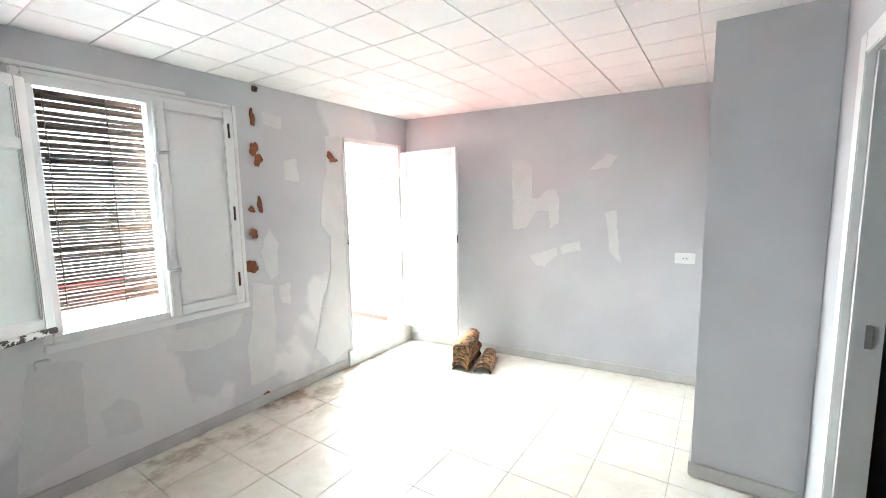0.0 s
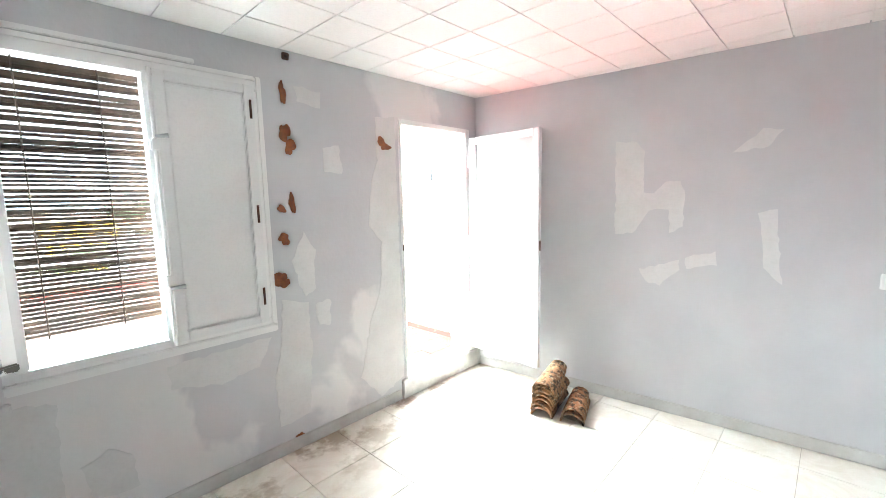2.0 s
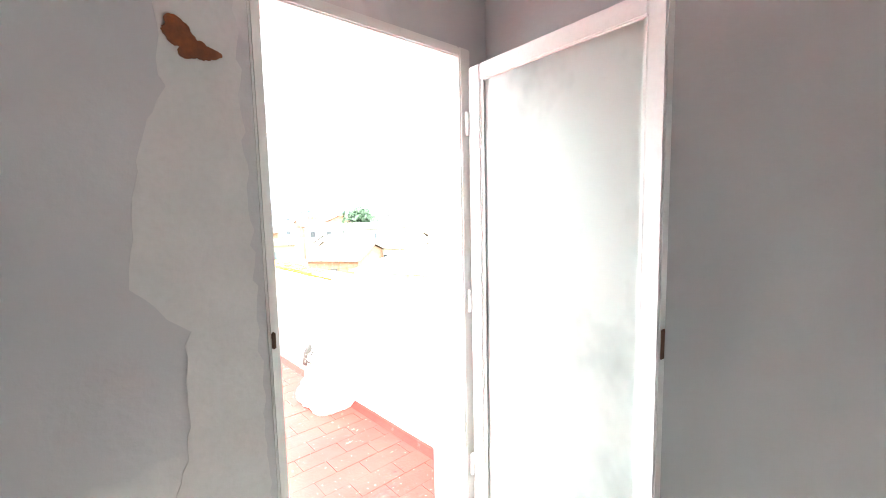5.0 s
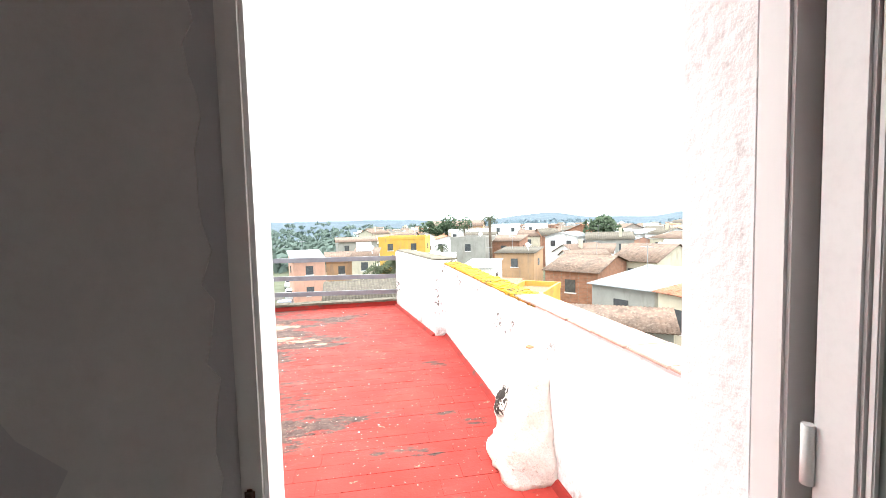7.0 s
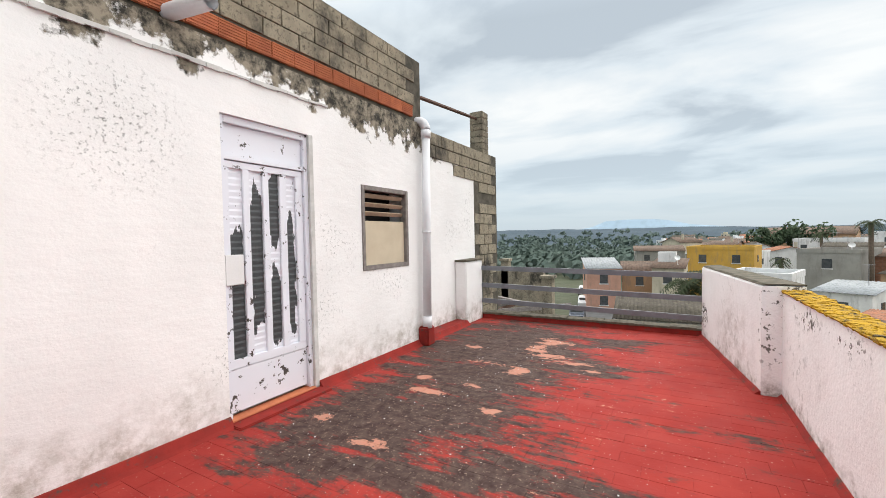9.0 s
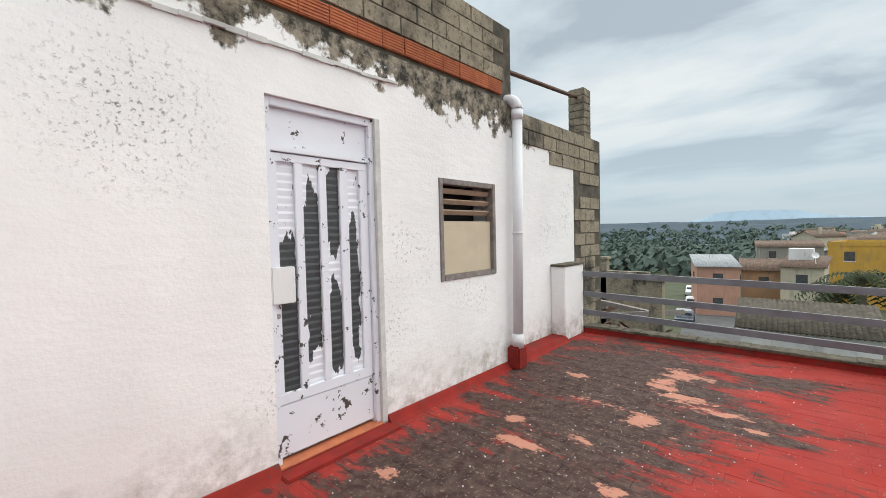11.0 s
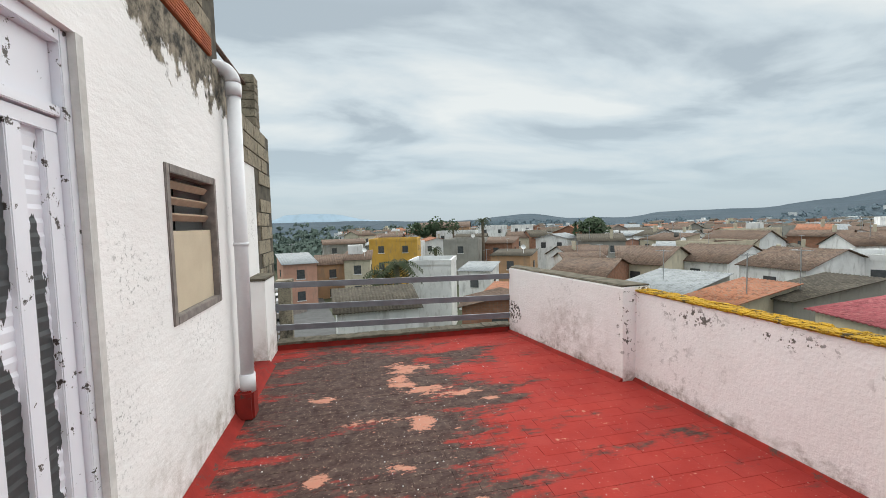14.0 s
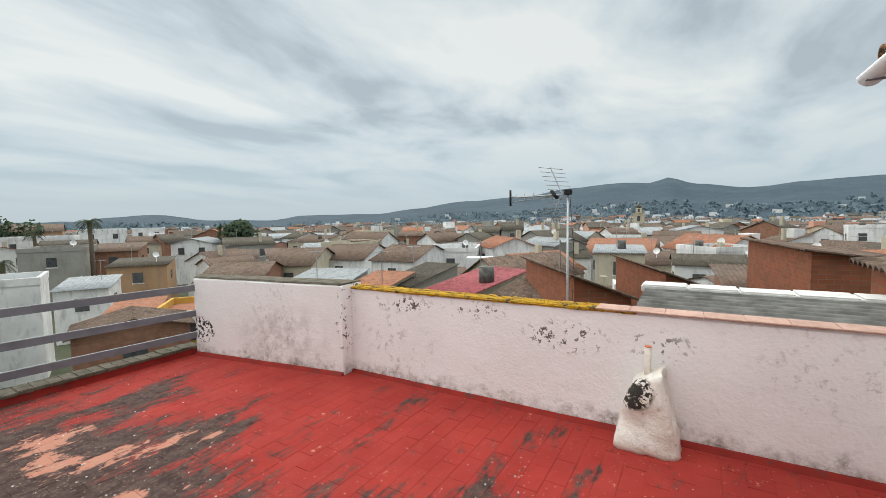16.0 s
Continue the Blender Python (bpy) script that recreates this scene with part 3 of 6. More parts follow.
def baseboard(x0, y0, x1, y1):
    return structure("baseboard", box(x0, y0, FL, x1, y1, FL + 0.085, 0.004), M["skirt"], "grey marble baseboard")


baseboard(-2.44, YI - 0.014, DX0 - 0.06, YI - 0.001)
baseboard(-0.014, -2.90, -0.001, -0.03).matrix_basis = EAST
baseboard(2.735, -3.36, 2.749, -2.87)
baseboard(2.75, -2.879, 4.04, -2.866)
# threshold step of the terrace door
structure("threshold", box(DX0 - 0.05, YI - 0.03, FL, XF - 0.005, YI - 0.001, DZ0 + 0.01, 0.006), M["whitecap"], "worn cream stone threshold")
structure("door_sill", box(DX0 + 0.005, YI, DZ0 - 0.03, DX1 - 0.005, YO + 0.03, DZ0, 0.004), M["slat"], "worn wooden door sill")


def window_unit():
    w = tagged(new("window_1"), "two-leaf white flaking wooden window, one leaf open, one shuttered", "", "", "structure")
    y0, y1 = YI - 0.025, YI + 0.05
    part("frame", box(WX0, y0, WZ0, WX1, y1, WZ0 + 0.045, 0.005), M["wood"], w)
    part("frame", box(WX0, y0, WZ1 - 0.05, WX1, y1, WZ1, 0.005), M["wood"], w)
    for x in (WX0, 1.262, WX1 - 0.045):
        part("mullion", box(x, y0, WZ0 + 0.045, x + 0.045, y1, WZ1 - 0.05, 0.005), M["wood"], w)
    part("trim", box(WX1, YI - 0.02, WZ0 - 0.02, WX1 + 0.035, YI - 0.001, WZ1 + 0.03, 0.006), M["wood"], w)
    part("trim", box(WX0 - 0.04, YI - 0.02, WZ0, WX0, YI - 0.001, WZ1 + 0.03, 0.006), M["wood"], w)
    part("trim", box(WX0, YI - 0.02, WZ1, WX1, YI - 0.001, WZ1 + 0.03, 0.006), M["wood"], w)
    part("window_sill", box(WX0 - 0.04, YI - 0.035, WZ0 - 0.045, WX1 + 0.03, YI - 0.001, WZ0, 0.006), M["wood"], w, "flaking white wooden sill")
    part("lath", box(WX0 - 0.55, YI - 0.018, WZ1 + 0.035, WX1 - 0.3, YI - 0.001, WZ1 + 0.06, 0.004), M["shutter"], w, "thin white lath above the window")
    # glazed leaf swung open into the room
    W, H = 0.555, 1.315
    s = part("sash", box(-W, -0.02, 0.0, -W + 0.05, 0.014, H, 0.005), M["wood"], w, "glazed leaf swung open into the room")
    s.matrix_basis = pose(WX0 + 0.005, y0 - 0.005, WZ0 + 0.065, 0, 0, 25)
    part("stile", box(-0.055, -0.02, 0.0, 0.0, 0.014, H, 0.005), M["wood"], s)
    for z, h in ((0.035, 0.055), (0.955, 0.06), (H - 0.06, 0.06)):
        part("rail", box(-W + 0.05, -0.02, z, -0.055, 0.014, z + h, 0.004), M["wood"], s)
    part("weather_bar", box(-W + 0.001, -0.034, 0.0, -0.001, 0.012, 0.034, 0.006), M["flaky"], s, "weather bar with flaking paint")
    for z0, z1 in ((0.09, 0.955), (1.015, H - 0.06)):
        part("pane", box(-W + 0.05, -0.005, z0, -0.055, 0.0, z1), M["painted_pane"], s, "pale green frosted pane")
        for x in (-W + 0.051, -0.064):
            part("bead", box(x, -0.013, z0, x + 0.008, -0.005, z1, 0.002), M["wood"], s)
        for z in (z0, z1 - 0.008):
            part("bead", box(-W + 0.06, -0.013, z, -0.065, -0.005, z + 0.008, 0.002), M["wood"], s)
    # closed shutter: a framed board with a moulded field and a low rail
    x0, x1, z0, z1 = 1.298, 1.775, WZ0 + 0.025, WZ1 - 0.03
    sh = part("shutter", box(x0 + 0.05, y0 - 0.012, z0 + 0.05, x1 - 0.055, y0 + 0.018, z1 - 0.05, 0.003), M["shutter"], w, "closed white painted board shutter")
    for a, b, c, d in ((x0, z0, x0 + 0.05, z1), (x1 - 0.055, z0, x1, z1), (x0 + 0.05, z0, x1 - 0.055, z0 + 0.05), (x0 + 0.05, z1 - 0.05, x1 - 0.055, z1)):
        part("rim", box(a, y0 - 0.022, b, c, y0 - 0.001, d, 0.004), M["shutter"], sh)
    for a, b, c, d in ((x0 + 0.052, z0 + 0.052, x0 + 0.062, z1 - 0.052), (x1 - 0.067, z0 + 0.052, x1 - 0.057, z1 - 0.052), (x0 + 0.062, z0 + 0.052, x1 - 0.067, z0 + 0.062), (x0 + 0.062, z1 - 0.062, x1 - 0.067, z1 - 0.052)):
        part("moulding", box(a, y0 - 0.018, b, c, y0 - 0.011, d, 0.003), M["shutter"], sh)
    bolt = tube(bmesh.new(), [(1.285, y0 - 0.034, 0.80), (1.285, y0 - 0.034, 2.16)], 0.009, 8)
    b = part("cremone_bolt", bolt, M["shutter"], w, "white painted cremone bolt")
    for z in (1.14, 1.80):
        part("latch", box(1.262, y0 - 0.05, z - 0.03, 1.308, y0 - 0.022, z + 0.03, 0.008), M["shutter"], b)
    part("knob", tube(bmesh.new(), [(1.285, y0 - 0.05, 1.10), (1.345, y0 - 0.075, 1.105)], [0.008, 0.013], 8), M["alu"], b)
    part("knob", tube(bmesh.new(), [(1.285, y0 - 0.05, 1.84), (1.335, y0 - 0.07, 1.845)], [0.008, 0.011], 8), M["alu"], b)
    for z in (0.97, 1.45, 2.03):
        part("hinge", tube(bmesh.new(), [(1.752, y0 - 0.028, z - 0.05), (1.752, y0 - 0.028, z + 0.05)], 0.007, 8), M["rust"], w)
    part("sill_bracket", box(0.63, YI - 0.03, 0.66, 0.69, YI - 0.001, 0.71, 0.006), M["filler"], w, "plastered lump under the sill")


window_unit()


def reed_blind():
    t = thing("reed_blind", "dark weathered reed roller blind hanging outside window", "blind", (1.0, YO + 0.03, 0.90))
    rng = random.Random(4)
    z, i = 0.02, 0
    while z < 1.36:
        h = rng.uniform(0.013, 0.021) if z < 0.9 else rng.uniform(0.016, 0.030)
        bm = box(-0.42, -0.006, -h / 2, 0.42, 0.006, h / 2, 0.003)
        s = part("slat", bm, M["reed"], t)
        s.matrix_basis = pose(0, rng.uniform(-0.002, 0.002), z, rng.uniform(-12, 12), rng.uniform(-0.5, 0.5), 0)
        z += h + (rng.uniform(0.003, 0.0075) if z < 0.9 else rng.choice((0.002, 0.003, 0.009)))
        i += 1
    for x in (-0.16, 0.13):
        part("cord", tube(bmesh.new(), [(x, -0.014, 0.0), (x, -0.014, 1.38)], 0.004, 6), M["reed"], t)


reed_blind()


def terrace_door():
    d = tagged(new("door_1"), "white glazed door standing open against the wall", "", "", "structure")
    for x0, x1 in ((DX0 - 0.002, DX0 + 0.030), (DX1 - 0.01, DX1 + 0.05)):
        part("door_frame", box(x0, YI - 0.010, DZ0, x1, YI + 0.05, DZ1 + 0.02, 0.006), M["wood"], d)
    part("door_frame", box(DX0 + 0.030, YI - 0.010, DZ1 - 0.02, DX1 - 0.01, YI + 0.05, DZ1 + 0.02, 0.006), M["wood"], d)
    part("keeper", box(DX0 + 0.004, YI - 0.016, 1.11, DX0 + 0.016, YI - 0.009, 1.16, 0.003), M["rust"], d, "dark metal lock keeper")
    hinge, tip = Vector((3.675, -0.02, 0)), Vector((3.61, -0.765, 0))
    ang = math.degrees(math.atan2(tip.y - hinge.y, tip.x - hinge.x))
    L, z0, z1 = (tip - hinge).length, 0.13, 2.035
    leaf = part("leaf", box(0, -0.02, 0, 0.065, 0.02, z1 - z0, 0.005), M["shutter"], d, "white door leaf with frosted glass")
    leaf.matrix_basis = pose(hinge.x, hinge.y, z0, 0, 0, ang)
    part("stile", box(L - 0.05, -0.02, 0, L, 0.02, z1 - z0, 0.005), M["shutter"], leaf)
    part("rail", box(0.065, -0.02, 0, L - 0.05, 0.02, 0.07, 0.004), M["shutter"], leaf)
    part("rail", box(0.065, -0.02, z1 - z0 - 0.06, L - 0.05, 0.02, z1 - z0, 0.004), M["shutter"], leaf)
    part("pane", box(0.065, -0.004, 0.07, L - 0.05, 0.004, z1 - z0 - 0.06), M["frosted"], leaf, "dusty frosted glass pane")
    for x in (0.068, L - 0.062):
        part("bead", box(x, -0.014, 0.07, x + 0.01, -0.004, z1 - z0 - 0.06, 0.002), M["shutter"], leaf)
    for z in (0.25, 0.95, 1.65):
        part("hinge", tube(bmesh.new(), [(0.0, -0.024, z), (0.0, -0.024, z + 0.09)], 0.009, 8), M["shutter"], leaf)
    part("lock", box(L - 0.001, -0.008, 0.96, L + 0.003, 0.008, 1.04), M["rust"], leaf)


terrace_door()

# repairs and broken-out holes in the room's plaster
UN, WN = (1, 0, 0), (0, 0, 1)
k = 0
for x, z, ru, rv in ((1.967, 2.16, .020, .06), (1.965, 1.93, .034, .05), (1.995, 1.85, .03, .05), (1.984, 1.505, .02, .058), (1.915, 1.473, .026, .022), (1.918, 1.29, .032, .036), (1.87, 1.045, .042, .05), (1.90, 1.02, .04, .025), (2.70, 1.935, .038, .03), (2.74, 1.90, .04, .025), (1.945, -0.03, .032, .045)):
    part("broken_hole", blob((x, YI, z), UN, WN, ru, rv, (0, -0.0055 - 0.0003 * (k % 8), 0), 30 + k, 56, 0.34), M["chip"], wall_n, "broken hole showing red brick")
    k += 1


def trowelled(steps, seed, rough=0.012):
    """A patch outline through the corners given, its edges broken up as a trowel leaves them."""
    rng = random.Random(seed)
    out = []
    for (a, b), (c, d) in zip(steps, steps[1:] + steps[:1]):
        n = max(2, int(math.hypot(c - a, d - b) / 0.03))
        for i in range(n):
            f = i / n
            out.append((a + (c - a) * f + rng.uniform(-rough, rough), b + (d - b) * f + rng.uniform(-rough, rough)))
    return out


NORTH_PATCHES = (
    ((2.65, 2.10), (2.83, 2.12), (2.84, 1.20), (2.845, 0.10), (2.62, -0.0), (2.44, 0.22), (2.54, 0.62), (2.64, 0.84), (2.67, 1.20), (2.56, 1.32), (2.59, 1.60), (2.66, 1.80)),
    ((2.05, 1.32), (2.12, 1.20), (2.11, 0.95), (2.03, 0.90), (1.96, 1.14)),
    ((1.88, 0.92), (2.05, 0.86), (2.06, 0.57), (2.02, 0.12), (1.82, 0.10), (1.80, 0.40), (1.85, 0.60)),
    ((0.60, 0.70), (0.82, 0.65), (0.81, 0.14), (0.50, 0.03), (0.56, 0.40)),
    ((0.88, 0.31), (0.98, 0.36), (1.07, 0.29), (1.08, 0.12), (0.90, 0.13)),
    ((1.24, 0.68), (1.80, 0.70), (1.72, 0.54), (1.50, 0.50), (1.26, 0.56)),
    ((2.21, 1.86), (2.34, 1.88), (2.36, 1.70), (2.22, 1.70)),
    ((2.04, 2.22), (2.22, 2.20), (2.22, 2.10), (2.06, 2.12)),
    ((2.10, 0.84), (2.22, 0.86), (2.20, 0.68), (2.12, 0.70)))
for corners in NORTH_PATCHES:
    o = [Vector((a, YI, b)) for a, b in trowelled(list(corners), 200 + k, 0.008)]
    part("plaster_patch", extrude_outline(bmesh.new(), o, Vector((0, -0.0012 - 0.0003 * (k % 8), 0))), M["filler"], wall_n, "pale dried plaster patch")
    k += 1
EAST_PATCHES = (
    ((-1.24, 1.905), (-1.38, 1.89), (-1.435, 1.82), (-1.44, 1.53), (-1.515, 1.52), (-1.575, 1.605), (-1.67, 1.60), (-1.70, 1.53), (-1.70, 1.29), (-1.62, 1.24), (-1.60, 1.41), (-1.48, 1.40), (-1.37, 1.23), (-1.25, 1.22)),
    ((-1.72, 1.075), (-1.90, 1.12), (-1.915, 1.035), (-1.73, 0.99)),
    ((-1.43, 0.965), (-1.685, 1.05), (-1.69, 0.98), (-1.57, 0.86), (-1.47, 0.88)),
    ((-2.04, 1.84), (-2.11, 1.90), (-2.20, 1.89), (-2.13, 1.79), (-1.95, 1.77)),
    ((-2.11, 1.38), (-2.20, 1.41), (-2.25, 0.94), (-2.16, 1.03)))
for corners in EAST_PATCHES:
    o = [Vector((0, a, b)) for a, b in trowelled(list(corners), 300 + k, 0.007)]
    part("plaster_patch", extrude_outline(bmesh.new(), o, Vector((-0.0012 - 0.0003 * (k % 8), 0, 0))), M["filler"], wall_e, "pale dried plaster patch")
    k += 1


def outlet(name, y, z):
    t = thing(name, "white plastic double wall socket plate", "socket", (0, 0, 0))
    t.matrix_basis = EAST @ pose(0, y, z)
    part("plate", box(-0.012, -0.075, -0.045, -0.0005, 0.075, 0.045, 0.005), M["socket"], t)
    part("insert", box(-0.016, -0.03, -0.025, -0.0125, 0.03, 0.025, 0.003), M["socket"], t)
    for dy in (-0.012, 0.012):
        part("hole", box(-0.0172, dy - 0.004, -0.006, -0.0162, dy + 0.004, 0.006), M["black"], t)


outlet("wall_socket", -2.75, 1.005)
pb = thing("pipe_stub", "small rusty bolt stub in the wall", "bolt", (1.99, YI, 2.37))
part("stub", tube(bmesh.new(), [(0, 0.0, 0), (0, -0.05, 0)], 0.012, 8), M["rust"], pb)
part("nut", box(-0.02, -0.03, -0.02, 0.02, -0.012, 0.02, 0.004), M["rust"], pb)


def roof_tile_mesh(length=0.37, r0=0.085, r1=0.065, th=0.013):
    bm = bmesh.new()
    rows = []
    for i in range(5):
        f = i / 4
        r = r0 + (r1 - r0) * f
        for rr in (r, r - th):
            rows.append([bm.verts.new((rr * math.cos(a), length * f, rr * math.sin(a) * 0.85)) for a in (math.pi * k / 10 for k in range(11))])
    for i in range(4):
        for k in range(10):
            o, n_, p, q = rows[2 * i], rows[2 * i + 2], rows[2 * i + 1], rows[2 * i + 3]
            bm.faces.new((o[k], n_[k], n_[k + 1], o[k + 1])).smooth = True
            bm.faces.new((p[k + 1], q[k + 1], q[k], p[k])).smooth = True
        for k in (0, 10):
            bm.faces.new((rows[2 * i][k], rows[2 * i + 1][k], rows[2 * i + 3][k], rows[2 * i + 2][k]))
    for k in range(10):
        bm.faces.new((rows[0][k], rows[0][k + 1], rows[1][k + 1], rows[1][k]))
        bm.faces.new((rows[8][k + 1], rows[8][k], rows[9][k], rows[9][k + 1]))
    bmesh.ops.recalc_face_normals(bm, faces=bm.faces)
    return mesh_of("roof_tile", bm, M["clay"])


TILE = roof_tile_mesh()
rng = random.Random(9)
for i in range(7):
    o = tagged(new("roof_tile", TILE), "old curved clay roof tile in a leaning stack", "roof tile", "stacked clay roof tiles")
    o.matrix_basis = pose(3.30 + rng.uniform(-.012, .012) + 0.005 * i, -0.965 + rng.uniform(-.006, .006), FL + 0.003 + 0.031 * i, 1 + 1.5 * i, rng.uniform(-3, 3), -82 + rng.uniform(-4, 4))
for i in range(2):
    o = tagged(new("roof_tile", TILE), "old curved clay roof tile lying beside the stack", "roof tile", "stacked clay roof tiles")
    o.matrix_basis = pose(3.36 + 0.02 * i, -1.175, FL + 0.003 + 0.034 * i, 1 + 2 * i, 0, -76 + 3 * i)

# ---- the terrace ----
terrace = structure("terrace_floor", box(-0.05, YO, -0.35, 4.25, 7.30, -0.005), M["terrace"], "red painted terrace tiles, worn and blackened")
structure("wall_outside", box(-0.6, YO + 0.001, 0.0, WX0 - 0.001, YO + 0.03, 2.55), M["parapet"], "rough rendered outer wall")
structure("wall_outside", box(WX1 + 0.001, YO + 0.001, 0.0, DX0 - 0.001, YO + 0.008, 2.55), M["parapet"], "rough pinkish rendered outer wall")
structure("wall_outside", box(DX1 + 0.001, YO + 0.001, 0.0, 4.25, YO + 0.03, 2.55), M["parapet"], "rough rendered outer wall")
structure("reveal", box(DX0 + 0.001, YI + 0.052, DZ0 + 0.002, DX0 + 0.004, YO + 0.007, DZ1 - 0.002), M["parapet"], "pale door reveal")
structure("reveal", box(DX1 - 0.005, YI + 0.052, DZ0 + 0.002, DX1 - 0.001, YO + 0.029, DZ1 - 0.002), M["parapet"], "pale door reveal")

# house wall beside the terrace, with the openings of the metal door and the small window
MD0, MD1, MDT = 2.15, 3.10, 2.52
HW0, HW1, HZ0, HZ1 = 3.80, 4.72, 1.12, 2.11
bm = box(-0.3, YO + 0.03, -0.3, 0.0, MD0, 3.08)
bx(bm, -0.3, MD0, MDT, 0.0, MD1, 3.08)
bx(bm, -0.3, MD0, -0.3, 0.0, MD1, 0.02)
bx(bm, -0.3, MD1, -0.3, 0.0, HW0, 3.08)
bx(bm, -0.3, HW0, -0.3, 0.0, HW1, HZ0)
bx(bm, -0.3, HW0, HZ1, 0.0, HW1, 3.08)
bx(bm, -0.3, HW1, -0.3, 0.0, 5.20, 3.08)
bmesh.ops.remove_doubles(bm, verts=bm.verts, dist=0.0005)
house = structure("wall_house", bm, M["white"], "whitewashed rough wall with black mould and bare top")
# black backing, the darkness of the unlit inside is its colour
structure("wall_house_inner", box(-0.5, YO, -0.3, -0.301, 5.2, 3.08), M["dark"], "black backing for the unlit inside behind door and window")
bm = bmesh.new()
for i in range(24):
    y = 0.3 + i * 0.125
    bx(bm, 0.001, y, 2.83 + 0.006 * math.sin(i * 1.7) + 0.012 * i / 24, 0.02 + 0.006 * math.sin(i * 2.3), y + 0.125, 2.865 + 0.006 * math.sin(i * 1.1))
structure("plaster_ledge", bm, M["whitecap"], "thin crumbling plaster ledge")
upper = structure("wall_upper", box(-0.3, -1.5, 3.08, -0.045, 5.16, 3.96), M["mortar"], "lichened concrete block wall with orange brick course")
back = structure("wall_setback", box(-0.55, 5.20, -9.0, -0.215, 8.30, 3.13), M["white"], "patchily whitewashed block wall")
structure("wall_end", box(-0.56, 7.22, -9.0, -0.2125, 8.304, 3.134), M["mortar"], "bare grimy block wall end")
post = thing("brick_post", "slim brick chimney post on the wall", "post", (-0.42, 7.95, 3.13))
for i in range(7):
    part("brick", box(-0.14, -0.14, i * 0.125, 0.14, 0.14, i * 0.125 + 0.115, 0.006), M["block"], post)
part("mortar", box(-0.13, -0.13, 0.0, 0.13, 0.13, 0.87), M["mortar"], post)
solid("iron_bar", tube(bmesh.new(), [(-0.2, 5.12, 3.55), (-0.42, 7.82, 3.86)], 0.03, 6), M["rust"], "rusty iron bar between wall and post", "bar")
low = thing("low_pier", "low white pier at the end of the railing", "pier", (0, 0, 0))
part("shaft", box(-0.214, 6.42, -0.007, 0.0, 7.06, 1.06, 0.012), M["white"], low)
part("cap", box(-0.214, 6.40, 1.06, 0.015, 7.08, 1.09, 0.006), M["moss"], low, "mossy thin cap slab")


def metal_door():
    t = tagged(new("door_3"), "white steel door with four ribbed panels, paint peeling to dark metal", "", "", "structure")
    xb, xf = -0.095, -0.06
    for y0, y1 in ((MD0 + 0.001, MD0 + 0.045), (MD1 - 0.09, MD1 - 0.001)):
        part("frame", box(-0.115, y0, 0.03, -0.03, y1, MDT - 0.002, 0.004), M["door_white"], t)
    part("frame", box(-0.115, MD0 + 0.045, MDT - 0.06, -0.03, MD1 - 0.09, MDT - 0.002, 0.004), M["door_white"], t)
    part("transom", box(xb, MD0 + 0.046, 2.21, xf - 0.01, MD1 - 0.091, MDT - 0.061, 0.003), M["door_white"], t)
    part("transom_bar", box(-0.105, MD0 + 0.046, 2.165, -0.045, MD1 - 0.091, 2.209, 0.004), M["door_white"], t)
    leaf = part("leaf", box(xb - 0.01, MD0 + 0.047, 0.055, xb + 0.002, MD1 - 0.092, 2.16), M["door_white"], t)
    part("bottom_panel", box(xb + 0.003, MD0 + 0.047, 0.06, xf - 0.006, MD1 - 0.092, 0.42, 0.004), M["door_white"], leaf)
    part("rail", box(xb + 0.003, MD0 + 0.047, 0.425, xf, MD1 - 0.092, 0.50, 0.004), M["door_white"], leaf)
    part("rail", box(xb + 0.003, MD0 + 0.047, 2.10, xf, MD1 - 0.092, 2.158, 0.004), M["door_white"], leaf)
    panels = ((2.245, 2.372), (2.435, 2.565), (2.627, 2.742), (2.818, 2.925))
    edges = [MD0 + 0.047] + [v for p in panels for v in p] + [MD1 - 0.092]
    for a, b in zip(edges[0::2], edges[1::2]):
        part("stile", box(xb + 0.003, a, 0.50, xf, b, 2.10, 0.004), M["door_white"], leaf)
    for y0, y1 in panels:
        bm = bmesh.new()
        prev = None
        for i in range(91):
            z = 0.50 + 1.6 * i / 90
            x = -0.084 + 0.0022 * math.sin(i * math.pi / 1.5)
            cur = (bm.verts.new((x, y0, z)), bm.verts.new((x, y1, z)))
            if prev:
                bm.faces.new((prev[0], prev[1], cur[1], cur[0]))
            prev = cur
        part("ribbed_panel", bm, M["peel"], leaf, "ribbed panel with peeling white paint")
    part("lock_box", box(xf + 0.001, MD0 + 0.012, 1.13, xf + 0.045, 2.33, 1.38, 0.006), M["shutter"], t, "white sheet metal lock cover")
    part("keyhole", tube(bmesh.new(), [(xf, 2.215, 1.045), (xf + 0.012, 2.215, 1.045)], 0.018, 10), M["alu"], t)
    part("jamb", box(-0.028, MD1 - 0.05, 0.03, 0.004, MD1 - 0.001, MDT), M["whitecap"], t, "worn stone coloured jamb")
    part("sill", box(-0.11, MD0 + 0.002, 0.021, 0.02, MD1 - 0.052, 0.032, 0.004), M["hollow"], t, "worn terracotta sill")


metal_door()


